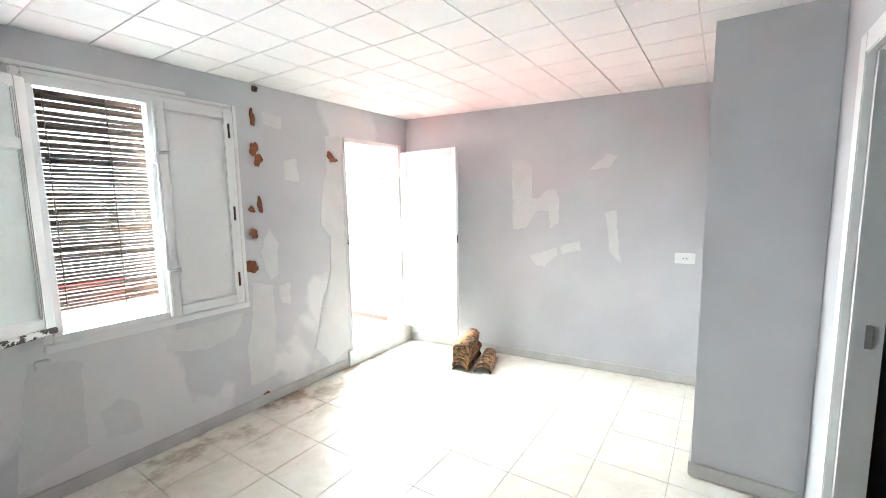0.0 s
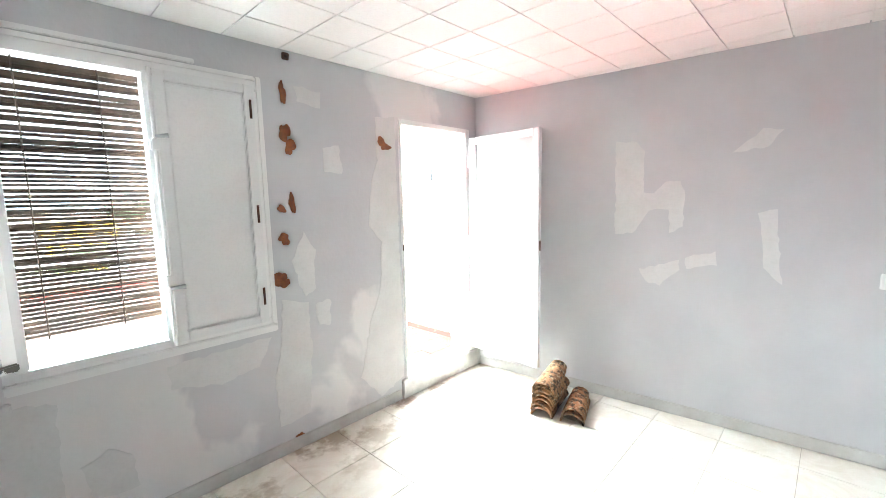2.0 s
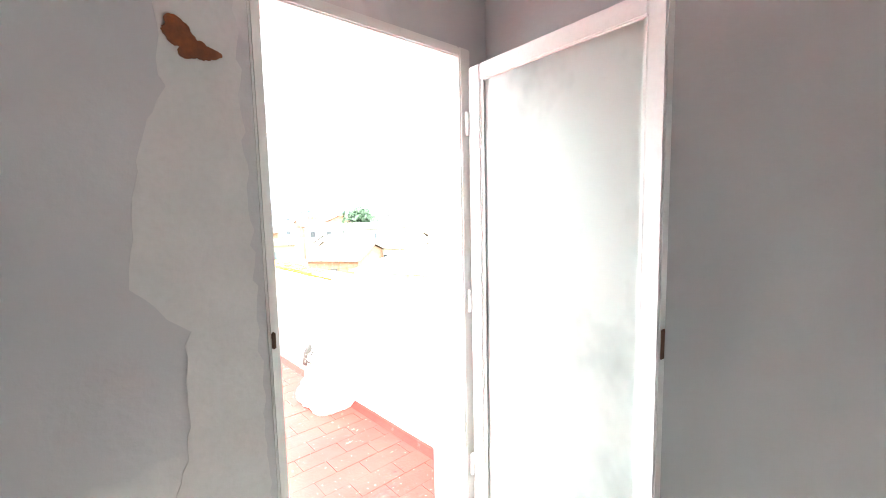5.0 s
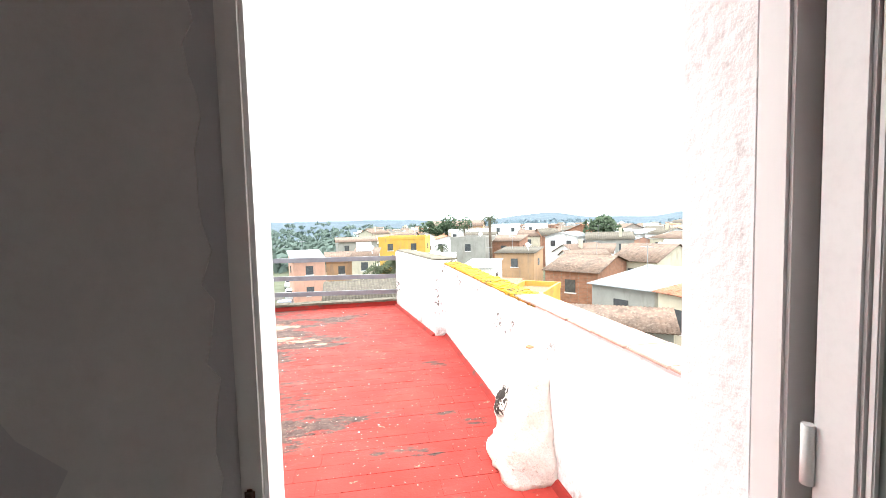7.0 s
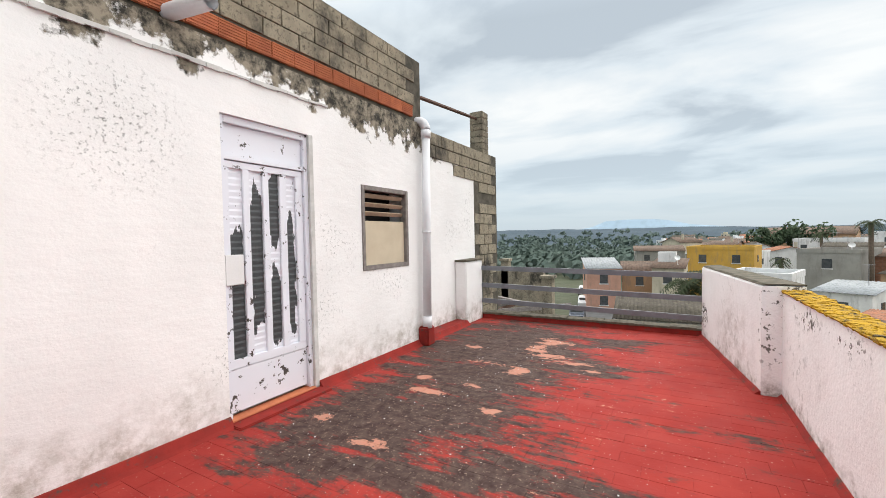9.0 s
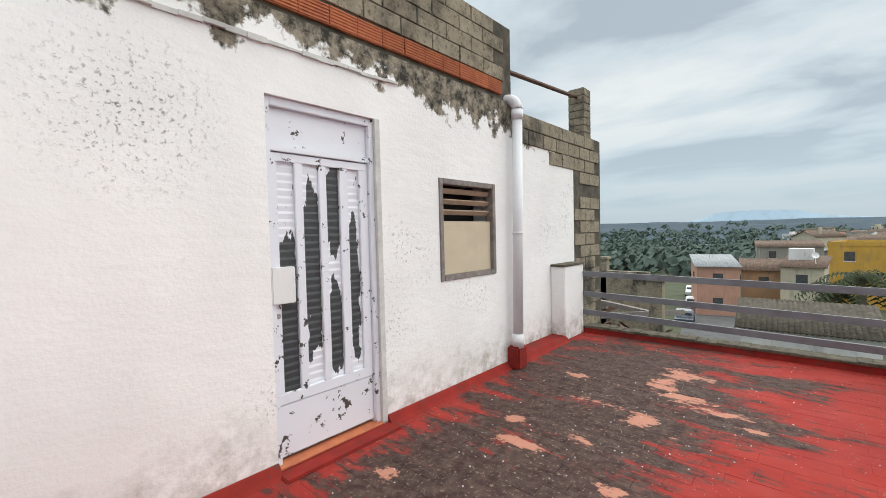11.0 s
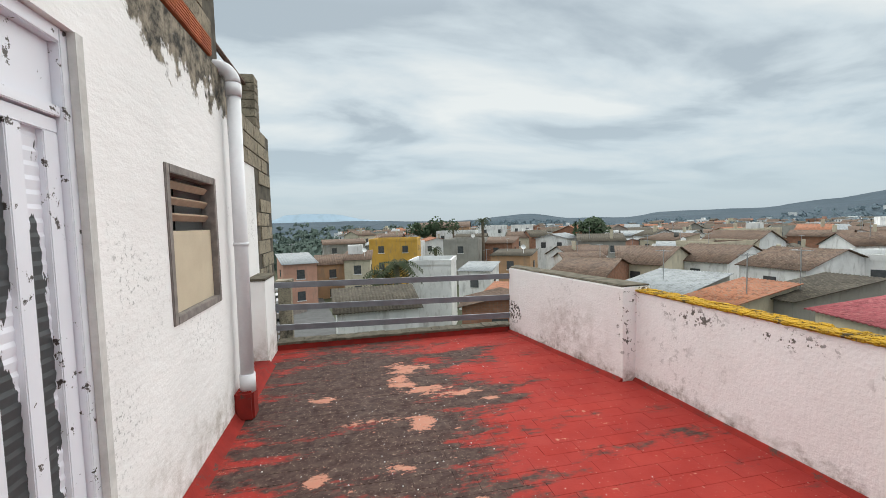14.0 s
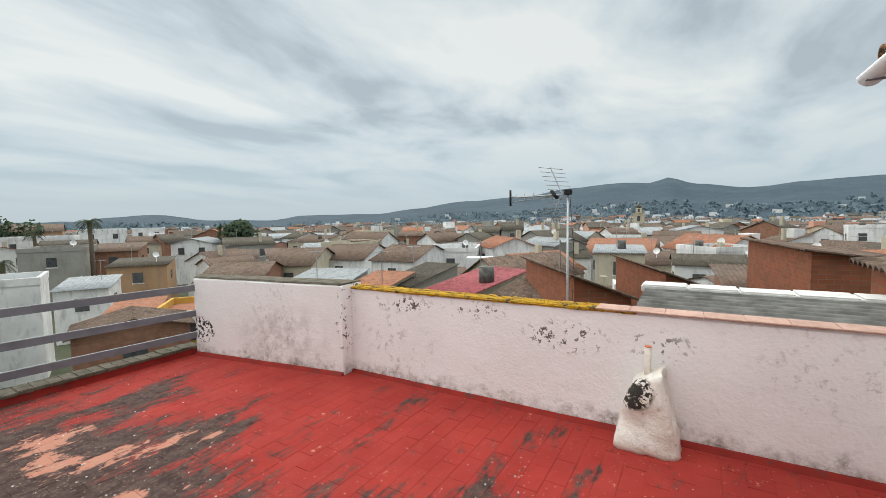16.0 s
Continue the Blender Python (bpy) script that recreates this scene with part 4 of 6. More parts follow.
def house_window():
    w = tagged(new("window_2"), "small grey wooden window, slatted above, boarded below", "", "", "structure")
    a, b = 0.055, 0.005
    part("frame", box(-0.09, HW0, HZ0, 0.012, HW0 + a, HZ1, b), M["greywood"], w)
    part("frame", box(-0.09, HW1 - a, HZ0, 0.012, HW1, HZ1, b), M["greywood"], w)
    part("frame", box(-0.09, HW0 + a, HZ0, 0.012, HW1 - a, HZ0 + a, b), M["greywood"], w)
    part("frame", box(-0.09, HW0 + a, HZ1 - a, 0.012, HW1 - a, HZ1, b), M["greywood"], w)
    part("board", box(-0.045, HW0 + a, HZ0 + a, -0.03, HW1 - a, 1.70, 0.003), M["board"], w, "beige chipboard panel")
    for i in range(3):
        s = part("slat", box(-0.012, 0, -0.026, 0.012, HW1 - HW0 - 2 * a, 0.026, 0.003), M["slat"], w)
        s.matrix_basis = pose(-0.06, HW0 + a, 1.79 + i * 0.105, 0, 35, 0)


house_window()


def downpipe():
    t = thing("downpipe", "grey-white plastic rain pipe with elbow on the wall", "pipe", (0.10, 5.06, 0))
    part("pipe", tube(bmesh.new(), [(0, -0.06, 0.30), (0.0, 0.0, 2.98)], 0.058, 20), M["pvc"], t)
    arc = [(-0.13 + 0.13 * math.cos(a), 0.0, 2.98 + 0.13 * math.sin(a)) for a in (math.pi / 2 * i / 8 for i in range(9))] + [(-0.30, 0, 3.11)]
    part("elbow", tube(bmesh.new(), arc, 0.064, 20), M["pvc"], t)
    part("socket", tube(bmesh.new(), [(0, -0.002, 2.86), (0, 0, 2.97)], 0.068, 20), M["pvc"], t)
    part("socket", tube(bmesh.new(), [(0, -0.062, 0.24), (0, -0.06, 0.40)], 0.067, 20), M["pvc"], t)
    part("clip", tube(bmesh.new(), [(0, -0.03, 1.55), (0, -0.03, 1.58)], 0.064, 20), M["pvc"], t)
    part("foot", box(-0.10, -0.15, -0.007, 0.06, 0.04, 0.26, 0.02), M["red"], t, "red painted mortar foot")


downpipe()
st = thing("spout_pipe", "grey plastic overflow pipe poking out of wall", "pipe", (0, 1.80, 3.14))
bm = tube(bmesh.new(), [(-0.2, 0, 0.02), (0.42, 0.05, -0.02)], 0.06, 18, False)
tube(bm, [(-0.2, 0, 0.02), (0.42, 0.05, -0.02)], 0.052, 18, False)
part("pipe", bm, M["pvc"], st)

# red painted fillets along the walls
for y0, y1 in ((YO + 0.03, MD0), (MD1, 4.93), (5.12, 6.42)):
    bm = bmesh.new()
    x = 0.0 if y0 < 5.1 else -0.2
    outl = [Vector((x, y0, -0.007)), Vector((0.09, y0, -0.007)), Vector((0.05, y0, 0.02)), Vector((0.012, y0, 0.07)), Vector((x, y0, 0.075))]
    structure("fillet", extrude_outline(bm, outl, Vector((0, y1 - y0, 0))), M["red"], "thick red painted mortar fillet")
structure("door_step", box(0.0, MD0 - 0.02, -0.007, 0.16, MD1 + 0.02, 0.018, 0.008), M["red"], "red painted sloping door step")

# parapet: near and far stretches, not quite in line
near_p = tagged(new("parapet"), "pinkish rendered parapet wall with flaking paint", "", "", "structure")


def wallstrip(name, a, b, c, d, z0, z1, material, parent, label=""):
    """A wall whose inner edge runs a-b and outer edge d-c, finely cut and a little uneven."""
    bm = bmesh.new()
    n = 24
    ring = []
    for i in range(n + 1):
        f = i / n
        pi = Vector(a).lerp(Vector(b), f)
        po = Vector(d).lerp(Vector(c), f)
        w = 0.006 * noise.noise((f * 9, z0, 3.1))
        ring.append([bm.verts.new((p.x + dx, p.y, z)) for p, dx, z in ((pi, w, z0), (pi, w * 1.5 + 0.01, z1 - 0.02), (pi, 0.025, z1 + w), (po, 0, z1 + w), (po, 0, z0))])
    for r, s in zip(ring, ring[1:]):
        for k in range(5):
            bm.faces.new((r[k], r[(k + 1) % 5], s[(k + 1) % 5], s[k]))
    bm.faces.new(ring[0])
    bm.faces.new(ring[-1][::-1])
    bmesh.ops.recalc_face_normals(bm, faces=bm.faces)
    return part(name, bm, material, parent, label)


wallstrip("wall", (4.03, YO + 0.03, 0), (3.93, 4.80, 0), (4.12, 4.80, 0), (4.20, YO + 0.03, 0), -0.3, 0.955, M["parapet"], near_p)
wallstrip("wall", (3.78, 4.80, 0), (3.405, 7.05, 0), (3.62, 7.25, 0), (4.10, 4.80, 0), -0.3, 0.995, M["parapet"], near_p)
wallstrip("crust", (4.018 - 0.032, 1.90, 0), (3.922, 4.80, 0), (4.115, 4.80, 0), (4.16, 1.90, 0), 0.956, 0.962, M["lichen"], near_p, "lichen covered coping")
wallstrip("cap", (3.79, 4.81, 0), (3.42, 7.05, 0), (3.625, 7.255, 0), (4.105, 4.81, 0), 1.0, 1.013, M["moss"], near_p, "mossy thin mortar cap")
bm = bmesh.new()
rng = random.Random(3)
for i in range(560):
    y = 1.95 + 2.84 * rng.random()
    x = 4.03 - 0.0215 * (y - 0.2) + rng.uniform(-0.012, 0.165)
    h = rng.uniform(0.001, 0.008)
    w = rng.uniform(0.015, 0.05)
    bx(bm, x, y, 0.94, x + w, y + w * rng.uniform(0.8, 2.0), 0.961 + h, 0.003)
part("lichen", bm, M["lichen"], near_p, "thick crust of yellow lichen")
tagged(near_p.children[-1], kind="stuff")
for i in range(8):
    y = YO + 0.04 + i * 0.245
    x = 4.03 - 0.0215 * (y - 0.2)
    part("coping_tile", box(x - 0.012, y, 0.957, x + 0.19, y + 0.243, 0.970, 0.003), M["pinktile"], near_p)
for a, b in (((4.025, YO + 0.03), (3.94, 4.80)), ((3.775, 4.80), (3.40, 7.03))):
    d = Vector((b[0] - a[0], b[1] - a[1], 0))
    outl = [Vector((a[0] + 0.01, a[1], -0.007)), Vector((a[0] - 0.05, a[1], -0.007)), Vector((a[0] - 0.012, a[1], 0.03)), Vector((a[0] + 0.01, a[1], 0.035))]
    structure("fillet", extrude_outline(bmesh.new(), outl, d), M["red"], "red painted fillet along parapet")
kerb = tagged(new("kerb"), "low kerb, red painted face and mossy top", "", "", "structure")
part("kerb_wall", box(0.0, 7.06, -0.3, 3.45, 7.28, 0.075), M["red"], kerb)
bm = bmesh.new()
for i in range(30):
    x = 0.0 + i * 0.1155
    bx(bm, x, 7.045 + rng.uniform(-.006, .006), 0.0755, x + 0.115, 7.29, 0.105 + rng.uniform(0, .012), 0.006)
part("kerb_top", bm, M["moss"], kerb, "mossy grey mortar top")


def railing():
    t = thing("railing", "three grey painted flat iron rails across the edge", "railing", (0, 7.05, 0))
    for z0, z1 in ((0.915, 0.865), (0.605, 0.535), (0.325, 0.255)):
        bm = extrude_outline(bmesh.new(), [Vector((-0.06, -0.015, z0 - 0.04)), Vector((-0.06, -0.015, z0 + 0.04)), Vector((-0.06, 0.015, z0 + 0.04)), Vector((-0.06, 0.015, z0 - 0.04))], Vector((3.50, 0, z1 - z0)))
        part("rail", bm, M["iron"], t)
    part("post", box(-0.03, -0.012, 0.0, 0.0, 0.012, 0.95, 0.003), M["iron"], t)


railing()


def pedestal():
    t = thing("plaster_pedestal", "lumpy cream plaster stub with a cut pipe", "pedestal", (3.87, 1.80, -0.007))
    bm = bmesh.new()
    levels = 14
    rings = []
    for i in range(levels + 1):
        f = i / levels
        z = 0.52 * f
        hx0, hy = -0.165 + 0.075 * f, 0.225 - 0.125 * f
        ring = []
        for k in range(28):
            a = 2 * math.pi * k / 28
            ca, sa = math.cos(a), math.sin(a)
            s = 1 / max(abs(ca), abs(sa)) ** 0.95
            x = (ca * s) * (-hx0 if ca < 0 else 0.16)
            y = sa * s * hy
            nz = noise.noise((x * 7 + 3, y * 7, z * 7)) * 0.03 + noise.noise((x * 22, y * 22 + 5, z * 22)) * 0.02
            ring.append(bm.verts.new((x + ca * nz, y + sa * nz, z + (0.05 * (x + 0.1) if f > 0.8 else 0) + (0.06 * sa * -1 if f > 0.9 else 0))))
        rings.append(ring)
    for a, b in zip(rings, rings[1:]):
        for k in range(28):
            bm.faces.new((a[k], a[(k + 1) % 28], b[(k + 1) % 28], b[k])).smooth = True
    bm.faces.new(rings[-1])
    bm.faces.new(rings[0][::-1])
    part("stub", bm, M["stub"], t)
    part("pipe", tube(bmesh.new(), [(0.06, 0.01, 0.4), (0.06, 0.01, 0.728)], 0.024, 14), M["plaster"], t, "whitewashed cut pipe")
    part("pipe_rim", tube(bmesh.new(), [(0.06, 0.01, 0.729), (0.06, 0.01, 0.735)], 0.025, 14), M["hollow"], t, "rusty orange pipe rim")


pedestal()

# eave of the room over the terrace, gutter and its end
eave = tagged(new("eave"), "concrete eave with clay tiles and plastic gutter", "", "", "structure")
part("slab", box(-0.2, YO + 0.03, 2.55, 4.3, 0.50, 2.62), M["whitecap"], eave)
for i in range(25):
    o = part("tile", TILE, None, eave)
    o.matrix_basis = pose(-0.1 + i * 0.178, 0.58, 2.635, 8, 0, 180)
gut = thing("gutter", "cream plastic gutter under the tile eave", "gutter", (0, 0.60, 2.56))
bm = bmesh.new()
prev = None
for x in (-0.05, 4.30):
    cur = [bm.verts.new((x, 0.065 * math.cos(a), 0.065 * math.sin(a))) for a in (math.pi + math.pi * k / 12 for k in range(13))]
    cur += [bm.verts.new((x, 0.058 * math.cos(a), 0.058 * math.sin(a))) for a in (2 * math.pi - math.pi * k / 12 for k in range(13))]
    if prev:
        for k in range(26):
            bm.faces.new((prev[k], prev[(k + 1) % 26], cur[(k + 1) % 26], cur[k])).smooth = True
    prev = cur
part("trough", bm, M["pvc"], gut)
for x in (0.6, 1.5, 2.4, 3.3, 4.1):
    part("bracket", box(x - 0.012, -0.09, -0.074, x + 0.012, 0.07, -0.066, 0.002), M["iron"], gut)

# loose pebbles and mortar crumbs on the terrace
bm = bmesh.new()
rng = random.Random(21)
for i in range(190):
    a, b = rng.uniform(0.25, 3.6), rng.uniform(1.4, 6.9)
    if rng.random() < 0.5:
        a, b = rng.gauss(1.3, 0.6), rng.gauss(4.2, 0.9)
    if not (0.15 < a < 3.3 and 0.4 < b < 6.9):
        continue
    r = rng.uniform(0.002, 0.007)
    vs = bmesh.ops.create_icosphere(bm, subdivisions=1, radius=r)["verts"]
    for v in vs:
        v.co = Vector((v.co.x * rng.uniform(0.8, 1.3) + a, v.co.y + b, v.co.z * 0.6 + r * 0.4))
solid("pebbles", bm, M["filler"], "scattered mortar crumbs and pebbles on red floor", "pebbles", "", "stuff")


# ---- beyond the terrace ----
def bearing(az, dist, z=0.0):
    """A place seen from the terrace: az degrees clockwise from +y, dist metres away."""
    a = radians(az)
    return Vector((1.3 + dist * math.sin(a), 1.1 + dist * math.cos(a), z))


RIDGE = ((-180, 1.0), (-60, 1.2), (-25, 0.9), (-12, 0.7), (0, 0.8), (10, 0.5), (17, 0.5), (20, 0.9), (24, 1.1), (30, 0.5), (36, 0.4), (40, 0.9), (48, 0.9), (55, 1.6), (62, 2.6), (70, 3.3), (76, 4.2), (82, 4.6), (85, 4.4), (87, 5.0), (90, 4.0), (95, 3.3), (100, 3.7), (106, 3.8), (120, 3.0), (180, 1.0))
GROUND = -9.0


def ridge(az):
    for (a, e), (b, f) in zip(RIDGE, RIDGE[1:]):
        if a <= az <= b:
            k = (az - a) / (b - a)
            k = k * k * (3 - 2 * k)
            return e + (f - e) * k
    return 1.0


def ground_height(r, az):
    z = GROUND - 3.5 * min(1.0, max(0.0, (r - 60) / 260))
    if r > 320:
        reach = 1700.0
        k = min(1.0, (r - 320) / (reach - 320))
        top = 1.7 + reach * math.tan(radians(ridge(az)))
        n = noise.fractal((r * 0.004 * math.sin(radians(az)), r * 0.004 * math.cos(radians(az)), 1.7), 0.8, 2.0, 5)
        z += (top - z) * (k ** 1.7) + n * 16 * k * (1 - k) * 2 + n * 3.0 * k
        if r > reach:
            z -= (r - reach) * 0.05
    return z


bm = bmesh.new()
radii = [0.0] + [14 * 1.17 ** i for i in range(36)]
grid = []
steps = 360
for r in radii[1:]:
    grid.append([bm.verts.new(bearing(a - 180, r, ground_height(r, a - 180))) for a in range(0, 360)])
c = bm.verts.new(bearing(0, 0, GROUND))
for k in range(steps):
    bm.faces.new((c, grid[0][(k + 1) % steps], grid[0][k]))
for a, b in zip(grid, grid[1:]):
    for k in range(steps):
        bm.faces.new((a[k], a[(k + 1) % steps], b[(k + 1) % steps], b[k])).smooth = True
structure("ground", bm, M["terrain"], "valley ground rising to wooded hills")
bm = bmesh.new()
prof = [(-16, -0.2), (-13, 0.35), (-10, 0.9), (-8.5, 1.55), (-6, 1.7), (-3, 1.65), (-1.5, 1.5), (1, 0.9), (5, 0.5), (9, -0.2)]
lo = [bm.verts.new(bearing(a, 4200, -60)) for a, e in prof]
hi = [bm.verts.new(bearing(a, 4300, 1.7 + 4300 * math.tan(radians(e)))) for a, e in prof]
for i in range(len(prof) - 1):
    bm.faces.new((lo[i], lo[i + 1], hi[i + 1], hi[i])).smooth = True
structure("backdrop", bm, M["far"], "flat-topped distant mountain coloured in haze blue")


def leafy(bm, centre, radius, count, size, rng, squash=0.75):
    """Many small leaf faces gathered in uneven clumps."""
    clumps = [(Vector((rng.gauss(0, 0.5), rng.gauss(0, 0.5), rng.gauss(0.1, 0.4) * squash)) * radius, rng.uniform(0.3, 0.6) * radius) for _ in range(9)]
    for i in range(count):
        o, r = rng.choice(clumps)
        d = Vector((rng.gauss(0, 1), rng.gauss(0, 1), rng.gauss(0, 1) * squash)).normalized() * r * rng.uniform(0.75, 1.05)
        p = Vector(centre) + o + d
        u = Vector((rng.gauss(0, 1), rng.gauss(0, 1), rng.gauss(0, 1))).normalized() * size * rng.uniform(0.6, 1.3)
        v = u.orthogonal().normalized() * size * 0.7
        bm.faces.new([bm.verts.new(p + q) for q in (-u, v, u, -v)])
    return bm


def tree(az, dist, z_top, radius, label, seed):
    rng = random.Random(seed)
    base = bearing(az, dist, ground_height(dist, az))
    t = thing("tree", label, "tree", base)
    h = z_top - base.z
    bm = tube(bmesh.new(), [(0, 0, -0.3), (0.1, 0, h * 0.4), (0, 0.1, h * 0.75)], [0.35, 0.25, 0.1], 8)
    for k in range(4):
        a = k * 1.6
        tube(bm, [(0.1, 0, h * 0.45), (radius * 0.5 * math.cos(a), radius * 0.5 * math.sin(a), h * 0.75)], [0.12, 0.04], 6)
    part("trunk", bm, M["bark"], t)
    part("crown", leafy(bmesh.new(), (0, 0, h - radius * 0.75), radius, 900, radius * 0.13, rng), M["leaf"], t)


def palm(az, dist, z_top, size, seed):
    rng = random.Random(seed)
    base = bearing(az, dist, ground_height(dist, az))
    t = thing("palm_tree", "tall palm tree with shaggy drooping fronds", "palm tree", base, "palms in town")
    h = z_top - base.z
    part("trunk", tube(bmesh.new(), [(0, 0, -0.3), (0.1, 0.05, h * 0.5), (0, 0, h - size * 0.5)], [0.32, 0.26, 0.24], 10), M["bark"], t)
    for k in range(26):
        a, lift = rng.uniform(0, 6.28), rng.uniform(-0.5, 1.0)
        bm = bmesh.new()
        d = Vector((math.cos(a), math.sin(a), 0))
        s = Vector((-d.y, d.x, 0))
        pts = [d * size * f + Vector((0, 0, h - size * 0.5 + size * (lift * f - (0.75 + 0.3 * lift) * f * f))) for f in (0, 0.25, 0.5, 0.75, 1.0)]
        for i in range(4):
            for j in range(3):
                p = pts[i].lerp(pts[i + 1], j / 3)
                q = pts[i].lerp(pts[i + 1], (j + 0.6) / 3)
                for sg in (-1, 1):
                    e = q + s * sg * size * 0.22 + Vector((0, 0, -0.12 * size))
                    bm.faces.new([bm.verts.new(x) for x in (p, q, e)])
        part("frond", bm, M["palmleaf"], t)


WIN = mesh_of("window", box(-0.5, -0.06, -0.5, 0.5, 0.02, 0.5), M["pane"])
SURR = mesh_of("surround", box(-0.6, -0.03, -0.62, 0.6, 0.015, -0.5), M["f_white"])


def corrugated(w, d, pitch, amp, material, thick=0.04, steps=5):
    """A sheet w wide and d deep with waves running along y, lying on z = 0."""
    n = max(4, int(w / pitch) * steps)
    n = min(n, 420)
    bm = bmesh.new()
    a, b = [], []
    for i in range(n + 1):
        x = -w / 2 + w * i / n
        z = amp * abs(math.sin(math.pi * x / pitch))
        a.append((bm.verts.new((x, 0, z)), bm.verts.new((x, 0, z - thick))))
        b.append((bm.verts.new((x, d, z)), bm.verts.new((x, d, z - thick))))
    for i in range(n):
        bm.faces.new((a[i][0], a[i + 1][0], b[i + 1][0], b[i][0])).smooth = True
        bm.faces.new((a[i][1], b[i][1], b[i + 1][1], a[i + 1][1]))
        bm.faces.new((a[i][1], a[i + 1][1], a[i + 1][0], a[i][0]))
        bm.faces.new((b[i][0], b[i + 1][0], b[i + 1][1], b[i][1]))
    bm.faces.new((a[0][0], b[0][0], b[0][1], a[0][1]))
    bm.faces.new((a[-1][0], a[-1][1], b[-1][1], b[-1][0]))
    return mesh_of("roof_sheet", bm, material)


def aerial_mesh():
    bm = tube(bmesh.new(), [(0, 0, 0), (0, 0, 2.2)], 0.03, 6)
    tube(bm, [(-0.5, 0, 2.1), (0.5, 0, 2.1)], 0.02, 5)
    for i in range(5):
        tube(bm, [(-0.4 + 0.2 * i, -0.28, 2.1), (-0.4 + 0.2 * i, 0.28, 2.1)], 0.014, 4)
    return mesh_of("aerial", bm, M["alu"])


def dish_mesh():
    bm = bmesh.new()
    rings = []
    for i in range(5):
        r, y = 0.36 * i / 4, -0.14 * (i / 4) ** 2
        rings.append([bm.verts.new((max(r, 0.01) * math.cos(a), y, max(r, 0.01) * math.sin(a) + 1.0)) for a in (math.pi * k / 7 for k in range(14))])
    for a, b in zip(rings, rings[1:]):
        for k in range(14):
            bm.faces.new((a[k], a[(k + 1) % 14], b[(k + 1) % 14], b[k])).smooth = True
    tube(bm, [(0, 0.05, 0), (0, 0.05, 1.0)], 0.03, 6)
    tube(bm, [(0, -0.1, 0.6), (0, -0.5, 0.95)], 0.015, 5)
    return mesh_of("satellite_dish", bm, M["socket"])


DISH = dish_mesh()
AERIAL = aerial_mesh()
SHED = mesh_of("roof_room", box(-1.1, -0.9, 0, 1.1, 0.9, 1.5), M["f_white"])
TANK = mesh_of("water_tank", tube(bmesh.new(), [(0, 0, 0), (0, 0, 0.9)], 0.4, 12), M["asbestos"])
clutter = random.Random(55)


